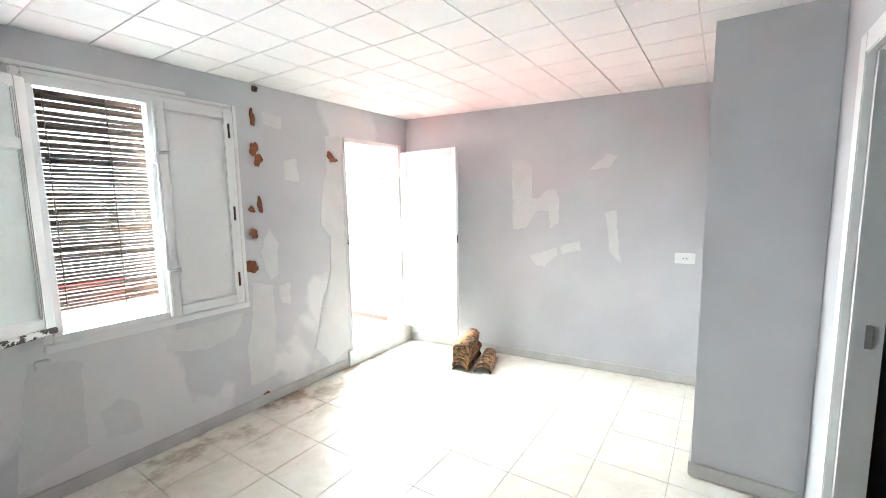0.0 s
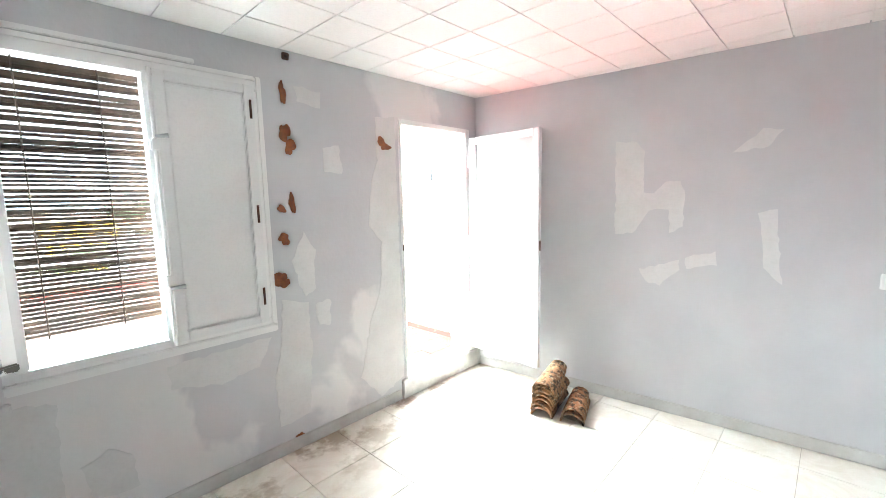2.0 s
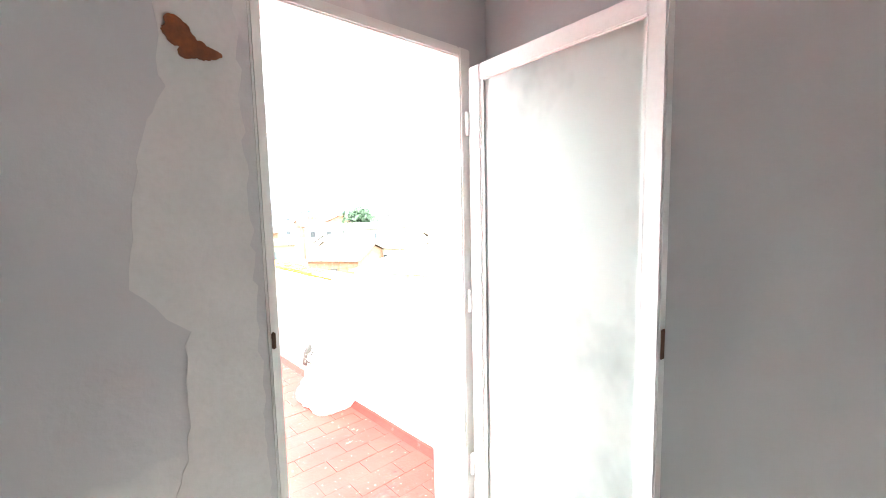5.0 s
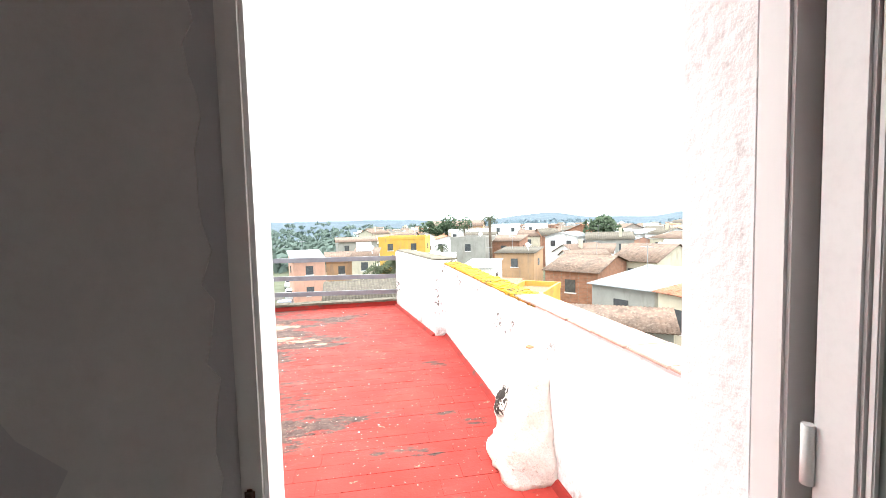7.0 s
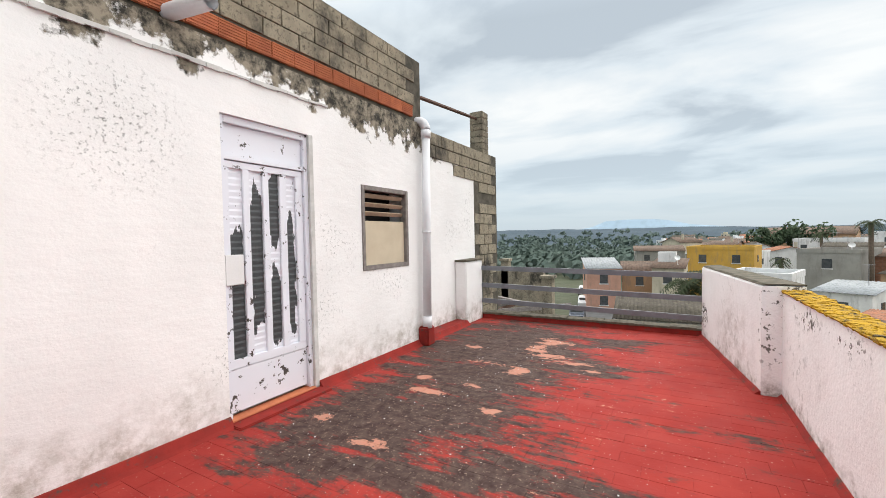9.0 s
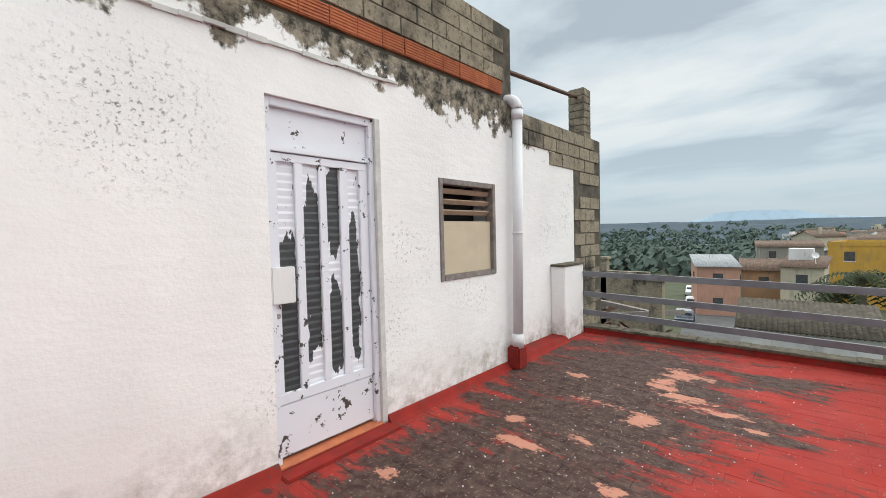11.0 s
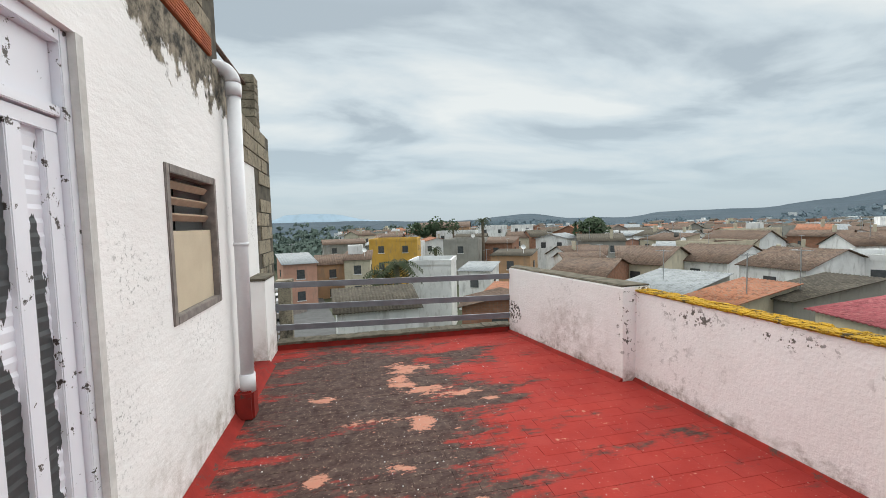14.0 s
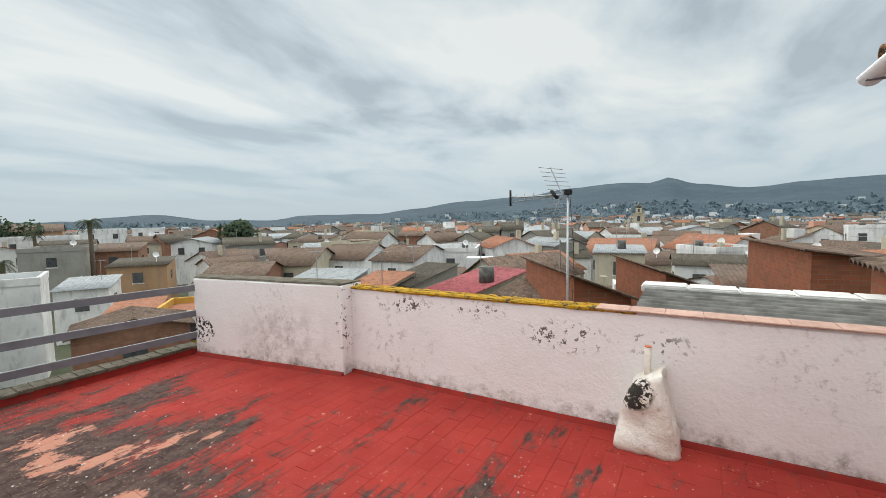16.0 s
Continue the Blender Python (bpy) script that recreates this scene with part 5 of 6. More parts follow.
def house_at(az, dist, w, d, top, rise, wall, roof, label, turn=0.0, kind="gable", rows=1, chimney=False, near=False, windows=True):
    """A town house: eaves at height top, roof rising by rise; its front faces the terrace, turned by turn degrees."""
    gz = ground_height(dist, az) - 0.3
    p = bearing(az, dist, gz)
    t = thing("house", label, "house", p, "town houses", -az + turn)
    h = top - gz
    bm = box(-w / 2, 0, 0, w / 2, d, h)
    if kind == "gable" or kind == "side":
        if kind == "gable":
            tri = [Vector((-w / 2, 0, h)), Vector((-w / 2, d, h)), Vector((-w / 2, d / 2, h + rise))]
            extrude_outline(bm, tri, Vector((w, 0, 0)))
        else:
            tri = [Vector((-w / 2, 0, h)), Vector((w / 2, 0, h)), Vector((0, 0, h + rise))]
            extrude_outline(bm, tri, Vector((0, d, 0)))
    elif kind == "mono":
        tri = [Vector((-w / 2, 0, h)), Vector((-w / 2, d, h)), Vector((-w / 2, d, h + rise))]
        extrude_outline(bm, tri, Vector((w, 0, 0)))
    elif kind == "lean":
        tri = [Vector((-w / 2, 0, h)), Vector((w / 2, 0, h)), Vector((-w / 2, 0, h + rise))]
        extrude_outline(bm, tri, Vector((0, d, 0)))
    part("wall", bm, M[wall], t)
    o = 0.25
    pitch, amp = (0.2, 0.05) if dist < 45 else (0.36, 0.06)
    if kind == "flat":
        bm = box(-w / 2 - 0.05, -0.05, h, w / 2 + 0.05, 0.15, h + 0.5)
        bx(bm, -w / 2 - 0.05, d - 0.15, h, w / 2 + 0.05, d + 0.05, h + 0.5)
        bx(bm, -w / 2 - 0.05, 0.15, h, -w / 2 + 0.15, d - 0.15, h + 0.5)
        bx(bm, w / 2 - 0.15, 0.15, h, w / 2 + 0.05, d - 0.15, h + 0.5)
        part("parapet", bm, M[wall], t)
        part("roof", box(-w / 2 + 0.15, 0.15, h, w / 2 - 0.15, d - 0.15, h + 0.06), M[roof], t)
    elif kind == "side":
        ln = math.hypot(w / 2, rise)
        an = math.degrees(math.atan2(rise, w / 2))
        me = corrugated(d + 2 * o, ln + o, pitch, amp, M[roof])
        for sg in (1, -1):
            r = part("roof", me, None, t)
            base = Vector((sg * (w / 2 + o * math.cos(radians(an))), d / 2, h - o * math.sin(radians(an)) + 0.05))
            r.matrix_basis = Matrix.Translation(base) @ pose(0, 0, 0, 0, 0, 90 * sg) @ pose(0, 0, 0, an, 0, 0)
    elif kind in ("gable", "mono", "lean"):
        if kind == "lean":
            ln, an = math.hypot(w, rise), math.degrees(math.atan2(rise, w))
            r = part("roof", corrugated(d + 2 * o, ln + 2 * o, pitch, amp, M[roof]), None, t)
            base = Vector((w / 2 + o, d / 2, h - o * rise / w + 0.05))
            r.matrix_basis = Matrix.Translation(base) @ pose(0, 0, 0, 0, 0, 90) @ pose(0, 0, 0, an, 0, 0)
        else:
            run = d / 2 if kind == "gable" else d
            ln, an = math.hypot(run, rise), math.degrees(math.atan2(rise, run))
            me = corrugated(w + 2 * o, ln + o, pitch, amp, M[roof])
            r = part("roof", me, None, t)
            r.matrix_basis = pose(0, -o, h - o * rise / run + 0.05, an, 0, 0)
            if kind == "gable":
                r = part("roof", me, None, t)
                r.matrix_basis = Matrix.Translation((0, d + o, h - o * rise / run + 0.05)) @ pose(0, 0, 0, 0, 0, 180) @ pose(0, 0, 0, an, 0, 0)
    if windows:
        n = max(1, int(w / 3.2))
        for f in range(rows):
            for i in range(n):
                x = -w / 2 + (i + 0.5) * w / n
                z = h - 1.35 - 2.9 * f
                g = part("window", WIN, None, t)
                g.matrix_basis = Matrix.Translation((x, -0.01, z)) @ Matrix.Diagonal((1.0, 1, 1.2, 1))
                s = part("sill", SURR, None, t)
                s.matrix_basis = Matrix.Translation((x, -0.01, z)) @ Matrix.Diagonal((1.0, 1, 1.2, 1))
        for sg in (-1, 1):
            g = part("window", WIN, None, t)
            g.matrix_basis = Matrix.Translation((sg * (w / 2 + 0.01), d * 0.45, h - 1.4)) @ pose(0, 0, 0, 0, 0, 90 * sg)
    if 38 < dist < 75 and windows and int(dist * 10) % 3 == 0:
        g = part("satellite_dish", DISH, None, t)
        g.matrix_basis = pose(w * 0.28, d * 0.3, h + rise * 0.35, -20, 0, 25)
    if dist < 130 and windows:
        if clutter.random() < 0.45:
            g = part("aerial", AERIAL, None, t)
            g.matrix_basis = pose(clutter.uniform(-w * 0.3, w * 0.3), d * clutter.uniform(0.3, 0.7), h + rise * 0.4, 0, 0, clutter.uniform(0, 180))
        if clutter.random() < 0.12 and kind in ("flat", "mono"):
            g = part("roof_room", SHED, None, t)
            g.matrix_basis = pose(clutter.uniform(-w * 0.25, w * 0.25), d * 0.7, h + rise * 0.5, 0, 0, 0)
        if clutter.random() < 0.3 and kind in ("flat", "mono"):
            g = part("water_tank", TANK, None, t)
            g.matrix_basis = pose(clutter.uniform(-w * 0.4, w * 0.4), d * 0.45, h + rise * 0.4, 0, 0, 0)
    if chimney:
        part("chimney", box(w * 0.2, d * 0.3, h, w * 0.2 + 0.5, d * 0.3 + 0.5, h + rise + 0.9, 0.03), M["f_cream"], t)
    return t


USED = []


def key_house(az0, az1, dist, *a, **k):
    USED.append((az0 - 0.8, az1 + 0.8, dist))
    w = 2 * dist * math.tan(radians((az1 - az0) / 2))
    return house_at((az0 + az1) / 2, dist, w, *a, **k)


# houses that stand out, from the valley side round to the church
key_house(-3.0, 8.2, 24, 6, -3.2, 0.9, "f_white", "roof_dark", "white barn with a grey lichened tile roof", 6, "gable", windows=False)
# black slab on the barn front, painting the shade of its opening
bm = box(-1.1, -0.03, 3.9, 1.1, 0.02, 5.35)
barn_door = solid("barn_opening", bm, M["dark"], "wide barn opening in white wall, its shade coloured black", "door")
barn_door.matrix_basis = Matrix.Translation(bearing(2.9, 23.92, -9.9)) @ pose(0, 0, 0, 0, 0, -2.6 + 6)
key_house(7.0, 13.0, 40, 5, -2.3, 0, "f_white", "roof_grey", "tall blank white party wall house", -10, "flat", windows=False)
key_house(1.9, 8.5, 74, 9, -1.3, 0, "f_yellow", "roof_grey", "bright yellow apartment house with white windows", -8, "flat", 2)
key_house(-9.2, -5.0, 58, 8, -3.2, 1.0, "f_salmon", "roof_grey", "salmon pink three-storey house", 8, "mono", 2)
key_house(-5.0, -1.0, 64, 8, -4.0, 1.2, "f_orange", "roof_brown", "orange house with brown tiled roof", 4, "gable", 2)
key_house(-1.5, 2.0, 60, 7, -3.2, 0.9, "f_cream", "roof_brown", "cream house with brown roof", -4, "mono", 2)
key_house(-4.0, 1.5, 92, 9, -2.2, 0.9, "f_grey", "roof_brown", "grey rendered houses in a row", 5, "gable", 1)
key_house(8.3, 15.8, 140, 16, 0.2, 1.9, "f_orange", "roof_brown", "large ochre building with hipped brown roof", -6, "gable", 2)
key_house(11.2, 16.6, 112, 10, -0.9, 0, "f_white", "roof_grey", "long white modern house with flat roof", -8, "flat", 1)
key_house(12.0, 17.0, 72, 8, -1.6, 0, "f_grey", "roof_brown", "unpainted grey concrete house", -15, "flat", 1)
key_house(17.2, 21.6, 76, 8, -2.2, 0.9, "brick2", "roof_brown", "brown brick house with flat roof", -12, "mono", 1)
key_house(18.5, 24.0, 60, 7, -3.2, 0.5, "f_orange", "roof_dark", "orange rendered shed with dark roof", -12, "mono", 1)
key_house(14.0, 18.5, 50, 7, -4.2, 0.5, "f_white", "roof_grey", "white outbuildings with sheet roof", -12, "mono", 1)
key_house(17.0, 21.0, 130, 10, 0.2, 0, "f_white", "roof_grey", "white apartment block with roof rooms", 0, "flat", 2)
key_house(21.5, 24.5, 150, 10, 0.0, 0, "f_white", "roof_grey", "white apartment block in town", 0, "flat", 2)
key_house(24.6, 29.0, 88, 9, -2.0, 0.9, "f_white", "roof_grey", "white house with grey roof", -20, "side", 1)
key_house(26.8, 31.4, 112, 10, -1.6, 1.8, "brick2", "roof_red", "brick house with red gabled roof", -25, "side", 1)
key_house(31.4, 34.5, 105, 9, -1.6, 0, "f_white", "roof_grey", "white house with roof terrace", -10, "flat", 1)
yh = key_house(21.0, 27.0, 31, 6, -4.4, 0, "f_yellow", "roof_red", "yellow house with white balustrade", -14, "flat", windows=False)
part("fascia", box(-1.75, -0.25, 4.75, 1.75, -0.06, 5.45), M["f_white"], yh, "white balustrade band")
for x in (-0.95, 0.75):
    part("window", box(x - 0.65, -0.06, 3.5, x + 0.65, 0.02, 4.6), M["pane"], yh)
key_house(16.8, 21.5, 34, 6, -4.6, 0.5, "f_cream", "roof_red", "cream courtyard house with red roof", -14, "mono", 1)
key_house(26.0, 33.5, 40, 9, -3.4, 1.2, "brick2", "roof_brown", "long brick warehouse with tiled roof", -22, "gable", 1)
key_house(33.0, 42.0, 28, 7, -2.9, 0.7, "f_grey", "roof_grey", "low building with grey sheet metal roof", -30, "mono", 1)
key_house(41.5, 47.5, 25, 5, -2.7, 0.7, "f_cream", "roof_red", "small house with bright terracotta roof", -38, "mono", 1)
key_house(47.5, 53.0, 27, 6, -2.6, 0.8, "f_grey", "roof_dark", "grey shed with dark roof", -40, "mono", 1)
key_house(52.8, 60.5, 20, 5, -2.0, 0.75, "f_cream", "roof_pink", "shed with faded red sheet roof", -48, "mono", 1)
key_house(61.0, 69.5, 17, 5, -1.9, 0.9, "f_grey", "roof_brown", "house with weathered brown tile roof", -55, "gable", 1)
key_house(58.0, 67.5, 26, 7, -2.2, 1.3, "f_cream", "roof_brown", "cream gabled house with brown tiles", -50, "side", 1)
key_house(34.0, 40.0, 46, 9, -2.9, 1.5, "f_cream", "roof_brown", "house with large brown tile roof", -25, "gable", 1)
key_house(40.0, 47.0, 50, 9, -2.9, 1.5, "f_white", "roof_brown", "white house with brown tile roof", -30, "gable", 1)
key_house(47.0, 54.0, 44, 9, -2.7, 1.4, "f_white", "roof_brown", "white house with weathered tile roof", -35, "gable", 1)
key_house(54.0, 57.5, 70, 8, -2.2, 1.4, "f_white", "roof_brown", "white gabled house with tiles", -40, "side", 2)
key_house(46.0, 49.5, 95, 8, -1.2, 0, "f_cream", "roof_dark", "cream block with dark upper storey", -30, "flat", 2)
key_house(73.5, 81.5, 13.5, 6, -0.98, 0.72, "brick", "roof_brown", "orange brick building with clay tile roof", 22, "lean", windows=False)
key_house(85.0, 92.5, 15, 6, -1.0, 0.75, "brick", "roof_brown", "orange brick building with clay tile roof", 22, "lean", windows=False)
key_house(99.0, 112.0, 15, 6, 0.15, 0.45, "brick", "roof_brown", "plain orange brick wall with sloping top", 24, "lean", windows=False)
key_house(92.8, 98.5, 19, 6, -1.45, 0.5, "brick2", "roof_brown", "low brick shed with tile roof", 10, "mono", windows=False)
key_house(78.0, 84.0, 40, 7, -1.7, 0.3, "f_cream", "roof_grey", "cream house with pale flat roof", 0, "mono", 1)

# church tower
tw = bearing(83.8, 260, ground_height(260, 83.8))
church = thing("church_tower", "pale stone bell tower with stepped cupola", "tower", tw, "", -83.8)
hb = 3.0 - tw.z
part("shaft", box(-3.2, -3.2, 0, 3.2, 3.2, hb - 6.0), M["f_tower"], church)
part("belfry", box(-3.0, -3.0, hb - 5.5, 3.0, 3.0, hb - 0.3), M["f_tower"], church)
part("cornice", box(-3.5, -3.5, hb - 6.0, 3.5, 3.5, hb - 5.5, 0.1), M["f_tower"], church)
part("cornice", box(-3.4, -3.4, hb - 0.3, 3.4, 3.4, hb + 0.2, 0.1), M["f_tower"], church)
part("lantern", box(-1.6, -1.6, hb + 0.2, 1.6, 1.6, hb + 3.0), M["f_tower"], church)
part("cupola", tube(bmesh.new(), [(0, 0, hb + 3.0), (0, 0, hb + 3.8), (0, 0, hb + 4.6), (0, 0, hb + 5.4)], [1.7, 1.5, 0.7, 0.1], 12), M["roof_dark"], church)
part("bell_opening", box(-0.8, -3.05, hb - 4.6, 0.8, -2.95, hb - 1.6), M["pane"], church)
part("bell_opening", box(-0.5, -1.65, hb + 0.7, 0.5, -1.55, hb + 2.4), M["pane"], church)

# the rest of the town in bands of distance
rng = random.Random(77)
walls = ("f_white", "f_white", "f_white", "f_white", "f_cream", "f_grey", "f_grey", "f_salmon", "brick2", "f_white")
roofs = ("roof_brown", "roof_brown", "roof_brown", "roof_brown", "roof_red", "roof_dark", "roof_dark", "roof_grey")
says = {"f_white": "white", "f_cream": "cream", "f_grey": "grey rendered", "f_salmon": "salmon", "brick2": "brick", "f_orange": "ochre"}
FAR_V, FAR_F, FAR_M = [], [], []
FAR_MATS = ("f_white", "f_cream", "f_grey", "f_salmon", "brick2", "f_orange", "roof_brown", "roof_red", "roof_dark", "roof_grey", "pane")


def far_solid(m, pts, faces, material):
    k = len(FAR_V)
    FAR_V.extend(tuple(m @ Vector(p)) for p in pts)
    for f in faces:
        FAR_F.append(tuple(i + k for i in f))
        FAR_M.append(FAR_MATS.index(material))


def far_house(az, dist, w, d, h, rise, wall, roof, turn, rng):
    """One of the many distant houses, joined into the far town."""
    m = Matrix.Translation(bearing(az, dist, ground_height(dist, az) - 0.5)) @ pose(0, 0, 0, 0, 0, -az + turn)
    x, quads = w / 2, ((0, 1, 5, 4), (1, 2, 6, 5), (2, 3, 7, 6), (3, 0, 4, 7), (4, 5, 6, 7))
    far_solid(m, [(-x, 0, 0), (x, 0, 0), (x, d, 0), (-x, d, 0), (-x, 0, h), (x, 0, h), (x, d, h), (-x, d, h)], quads, wall)
    if rise:
        o, r = 0.3, rise
        far_solid(m, [(-x - o, -o, h - 0.1), (x + o, -o, h - 0.1), (x + o, d / 2, h + r), (-x - o, d / 2, h + r), (x + o, d + o, h - 0.1), (-x - o, d + o, h - 0.1), (-x - o, -o, h - 0.3), (x + o, -o, h - 0.3)],
                  ((0, 1, 2, 3), (3, 2, 4, 5), (6, 7, 1, 0)), roof)
        far_solid(m, [(-x, 0, h), (-x, d, h), (-x, d / 2, h + r - 0.1), (x, 0, h), (x, d, h), (x, d / 2, h + r - 0.1)], ((0, 2, 1), (3, 4, 5)), wall)
    else:
        far_solid(m, [(-x, 0, h), (x, 0, h), (x, 0.3, h + 0.6), (-x, 0.3, h + 0.6), (-x, 0, h + 0.6), (x, 0, h + 0.6), (-x, 0.3, h), (x, 0.3, h)], ((0, 1, 5, 4), (4, 5, 2, 3), (7, 6, 3, 2)), wall)
        if rng.random() < 0.5:
            a = rng.uniform(-x * 0.5, x * 0.3)
            far_solid(m, [(a, 2, h), (a + 3, 2, h), (a + 3, 5, h), (a, 5, h), (a, 2, h + 2.3), (a + 3, 2, h + 2.3), (a + 3, 5, h + 2.3), (a, 5, h + 2.3)], quads, wall)
    n = max(1, int(w / 3))
    for i in range(n):
        c = -x + (i + 0.5) * w / n
        for z in (h - 1.5, h - 4.3):
            far_solid(m, [(c - 0.5, -0.04, z - 0.7), (c + 0.5, -0.04, z - 0.7), (c + 0.5, -0.04, z + 0.6), (c - 0.5, -0.04, z + 0.6)], ((0, 1, 2, 3),), "pane")


for dist, first, last in ((20.0, 30.0, 52.0), (25.5, 14.0, 33.0), (31.5, 34.0, 76.0), (22.0, 62.0, 100.0)):
    az = first
    while az < last:
        w = rng.uniform(3.5, 6.0)
        wa = math.degrees(w / dist)
        if not any(a < az + wa and az < b and abs(dist - dd) < 4.5 for a, b, dd in USED):
            wl, rf = rng.choice(walls), rng.choice(roofs)
            kind = rng.choice(("mono", "gable", "side", "flat"))
            house_at(az + wa / 2, dist, w * 0.97, rng.uniform(3.5, 5), -4.0 + rng.uniform(-0.9, 0.5), rng.uniform(0.5, 1.0) if kind != "flat" else 0, wl, rf,
                     f"low {says[wl]} outbuilding between the houses", rng.uniform(-50, 10), kind, 1, rng.random() < 0.3)
        az += wa * 1.02
dist = 33.0
while dist < 560:
    az = -3.0 if dist > 90 else (9.0 if dist < 60 else 2.0)
    az += rng.uniform(0, 3)
    while az < 112:
        w = rng.uniform(4.5, 8.5) * (1 if dist < 150 else 1.3)
        wa = math.degrees(w / dist)
        d2_ = dist + rng.uniform(-6, 6) * (dist / 120)
        clash = any(a < az + wa and az < b and abs(d2_ - dd) < 10 for a, b, dd in USED)
        if not clash and rng.random() < 0.95:
            kind = rng.choice(("gable", "gable", "side", "flat", "mono", "side"))
            wl, rf = rng.choice(walls), rng.choice(roofs)
            g = ground_height(d2_, az)
            hgt = rng.uniform(5.0, 7.2) + (rng.uniform(0, 1.8) if dist > 90 else 0)
            rise, turn, dep = rng.uniform(0.7, 1.7) if kind != "flat" else 0, rng.uniform(-55, 30), rng.uniform(5, 8.5)
            if dist > 128:
                far_house(az + wa / 2, d2_, w * 0.96, dep, hgt + 0.5, rise, wl, rf, turn, rng)
            else:
                house_at(az + wa / 2, d2_, w * 0.96, dep, g + hgt, rise, wl, rf, f"{says[wl]} town house with {'flat' if kind == 'flat' else 'tiled'} roof", turn, kind, 2, rng.random() < 0.4)
        az += wa * rng.uniform(0.95, 1.25)
    dist *= 1.135
me = bpy.data.meshes.new("far_town")
me.from_pydata(FAR_V, [], FAR_F)
for k_ in FAR_MATS:
    me.materials.append(M[k_])
me.polygons.foreach_set("material_index", FAR_M)
tagged(new("far_town", me), "crowded distant town houses with tiled roofs", "houses", "", "stuff")

tree(32.2, 92, 2.2, 3.6, "dense dark green round tree above the roofs", 1)
tree(11.3, 128, 3.0, 4.0, "dark tree before the ochre building", 2)
tree(60.0, 210, -1.5, 6.0, "broad green tree in town", 3)
tree(9.4, 126, 2.0, 3.0, "dark tree before the ochre building", 6)
palm(17.6, 72, 3.0, 1.5, 11)
palm(13.6, 100, 1.6, 1.6, 12)
palm(5.4, 38, -0.6, 2.5, 13)
palm(3.2, 39, -1.7, 2.1, 14)
palm(11.0, 66, -1.6, 1.2, 15)

# olive groves and woods of the valley side, and scrub on the hills
bm = bmesh.new()
rng = random.Random(5)
for i in range(900):
    az = rng.uniform(-22, 9)
    r = rng.uniform(105, 420) if i < 700 else rng.uniform(420, 900)
    p = bearing(az, r, ground_height(r, az))
    s = rng.uniform(1.6, 3.2) * (1.0 if r < 420 else 1.8)
    leafy(bm, p + Vector((0, 0, s * 0.7)), s, 26, s * 0.42, rng, 0.7)
solid("olive_grove", bm, M["olive"], "grey-green olive groves on the valley slope", "trees", "", "stuff")
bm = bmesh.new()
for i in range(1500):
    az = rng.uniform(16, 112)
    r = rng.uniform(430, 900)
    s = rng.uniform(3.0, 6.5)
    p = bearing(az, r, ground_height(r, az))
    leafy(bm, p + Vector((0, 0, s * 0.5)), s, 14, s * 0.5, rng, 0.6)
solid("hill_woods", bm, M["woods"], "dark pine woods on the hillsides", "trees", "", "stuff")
bm = bmesh.new()
for i in range(60):
    az = rng.uniform(48, 112)
    r = rng.uniform(430, 900)
    p = bearing(az, r, ground_height(r, az))
    s = rng.uniform(3, 6)
    bx(bm, -s, -3, -2, s, 3, rng.uniform(4, 6.5), m=Matrix.Translation(p) @ pose(0, 0, 0, 0, 0, -az))
solid("far_houses", bm, M["f_white"], "scattered small white houses below the hills", "houses", "", "stuff")

# street with parked cars on the valley side
sb = bearing(-7.2, 60, GROUND + 0.04)
road = structure("road", box(-3.2, -26, -0.03, 3.2, 30, 0.03), M["asphalt"], "grey street below")
road.matrix_basis = Matrix.Translation(sb) @ pose(0, 0, 0, 0, 0, 9)


def car(az, dist, paint, label, turn):
    t = thing("car", label, "car", bearing(az, dist, GROUND + 0.07), "parked cars", turn)
    bm = extrude_outline(bmesh.new(), [Vector((-0.85, y, z)) for y, z in ((-2.0, 0.3), (-2.05, 0.75), (-1.1, 0.9), (-0.5, 1.4), (1.1, 1.42), (1.8, 0.95), (2.05, 0.85), (2.05, 0.3))], Vector((1.7, 0, 0)))
    bmesh.ops.bevel(bm, geom=list(bm.edges), offset=0.06, segments=2, affect="EDGES")
    part("body", bm, paint, t)
    part("windscreen", box(-0.72, -0.98, 0.95, 0.72, -0.6, 1.28, 0.05), M["pane"], t)
    part("side_window", box(-0.87, -0.4, 0.98, -0.84, 1.1, 1.32), M["pane"], t)
    for x in (-0.8, 0.8):
        for y in (-1.3, 1.3):
            part("wheel", tube(bmesh.new(), [(x - 0.09, y, 0.3), (x + 0.09, y, 0.3)], 0.3, 14), M["black"], t)


car(-9.6, 62, M["carwhite"], "white parked car in the street", 8)
car(-9.9, 74, M["carwhite"], "white parked car in the street", 8)
car(-10.3, 52, M["cardark"], "dark parked car in the street", 8)

# roofless ruin next door: posts, beams and broken tiles
ruin = thing("ruin", "collapsed roof with concrete posts and fallen beams", "ruin", (0, 0, 0))
for x, y, z in ((-3.9, 15.2, 0.0), (-1.2, 15.6, -0.15), (-4.6, 20.0, 0.2)):
    part("post", box(x - 0.2, y - 0.2, -9.2, x + 0.2, y + 0.2, z, 0.02), M["block"], ruin)
    part("post_cap", box(x - 0.26, y - 0.26, z, x + 0.26, y + 0.26, z + 0.12, 0.02), M["block"], ruin)
part("wall", box(-7.5, 19.8, -9.2, -2.6, 20.1, -0.3), M["block"], ruin, "grimy block wall")
part("wall", box(-1.4, 9.0, -9.2, -1.1, 15.5, -2.2), M["block"], ruin, "grimy block wall")
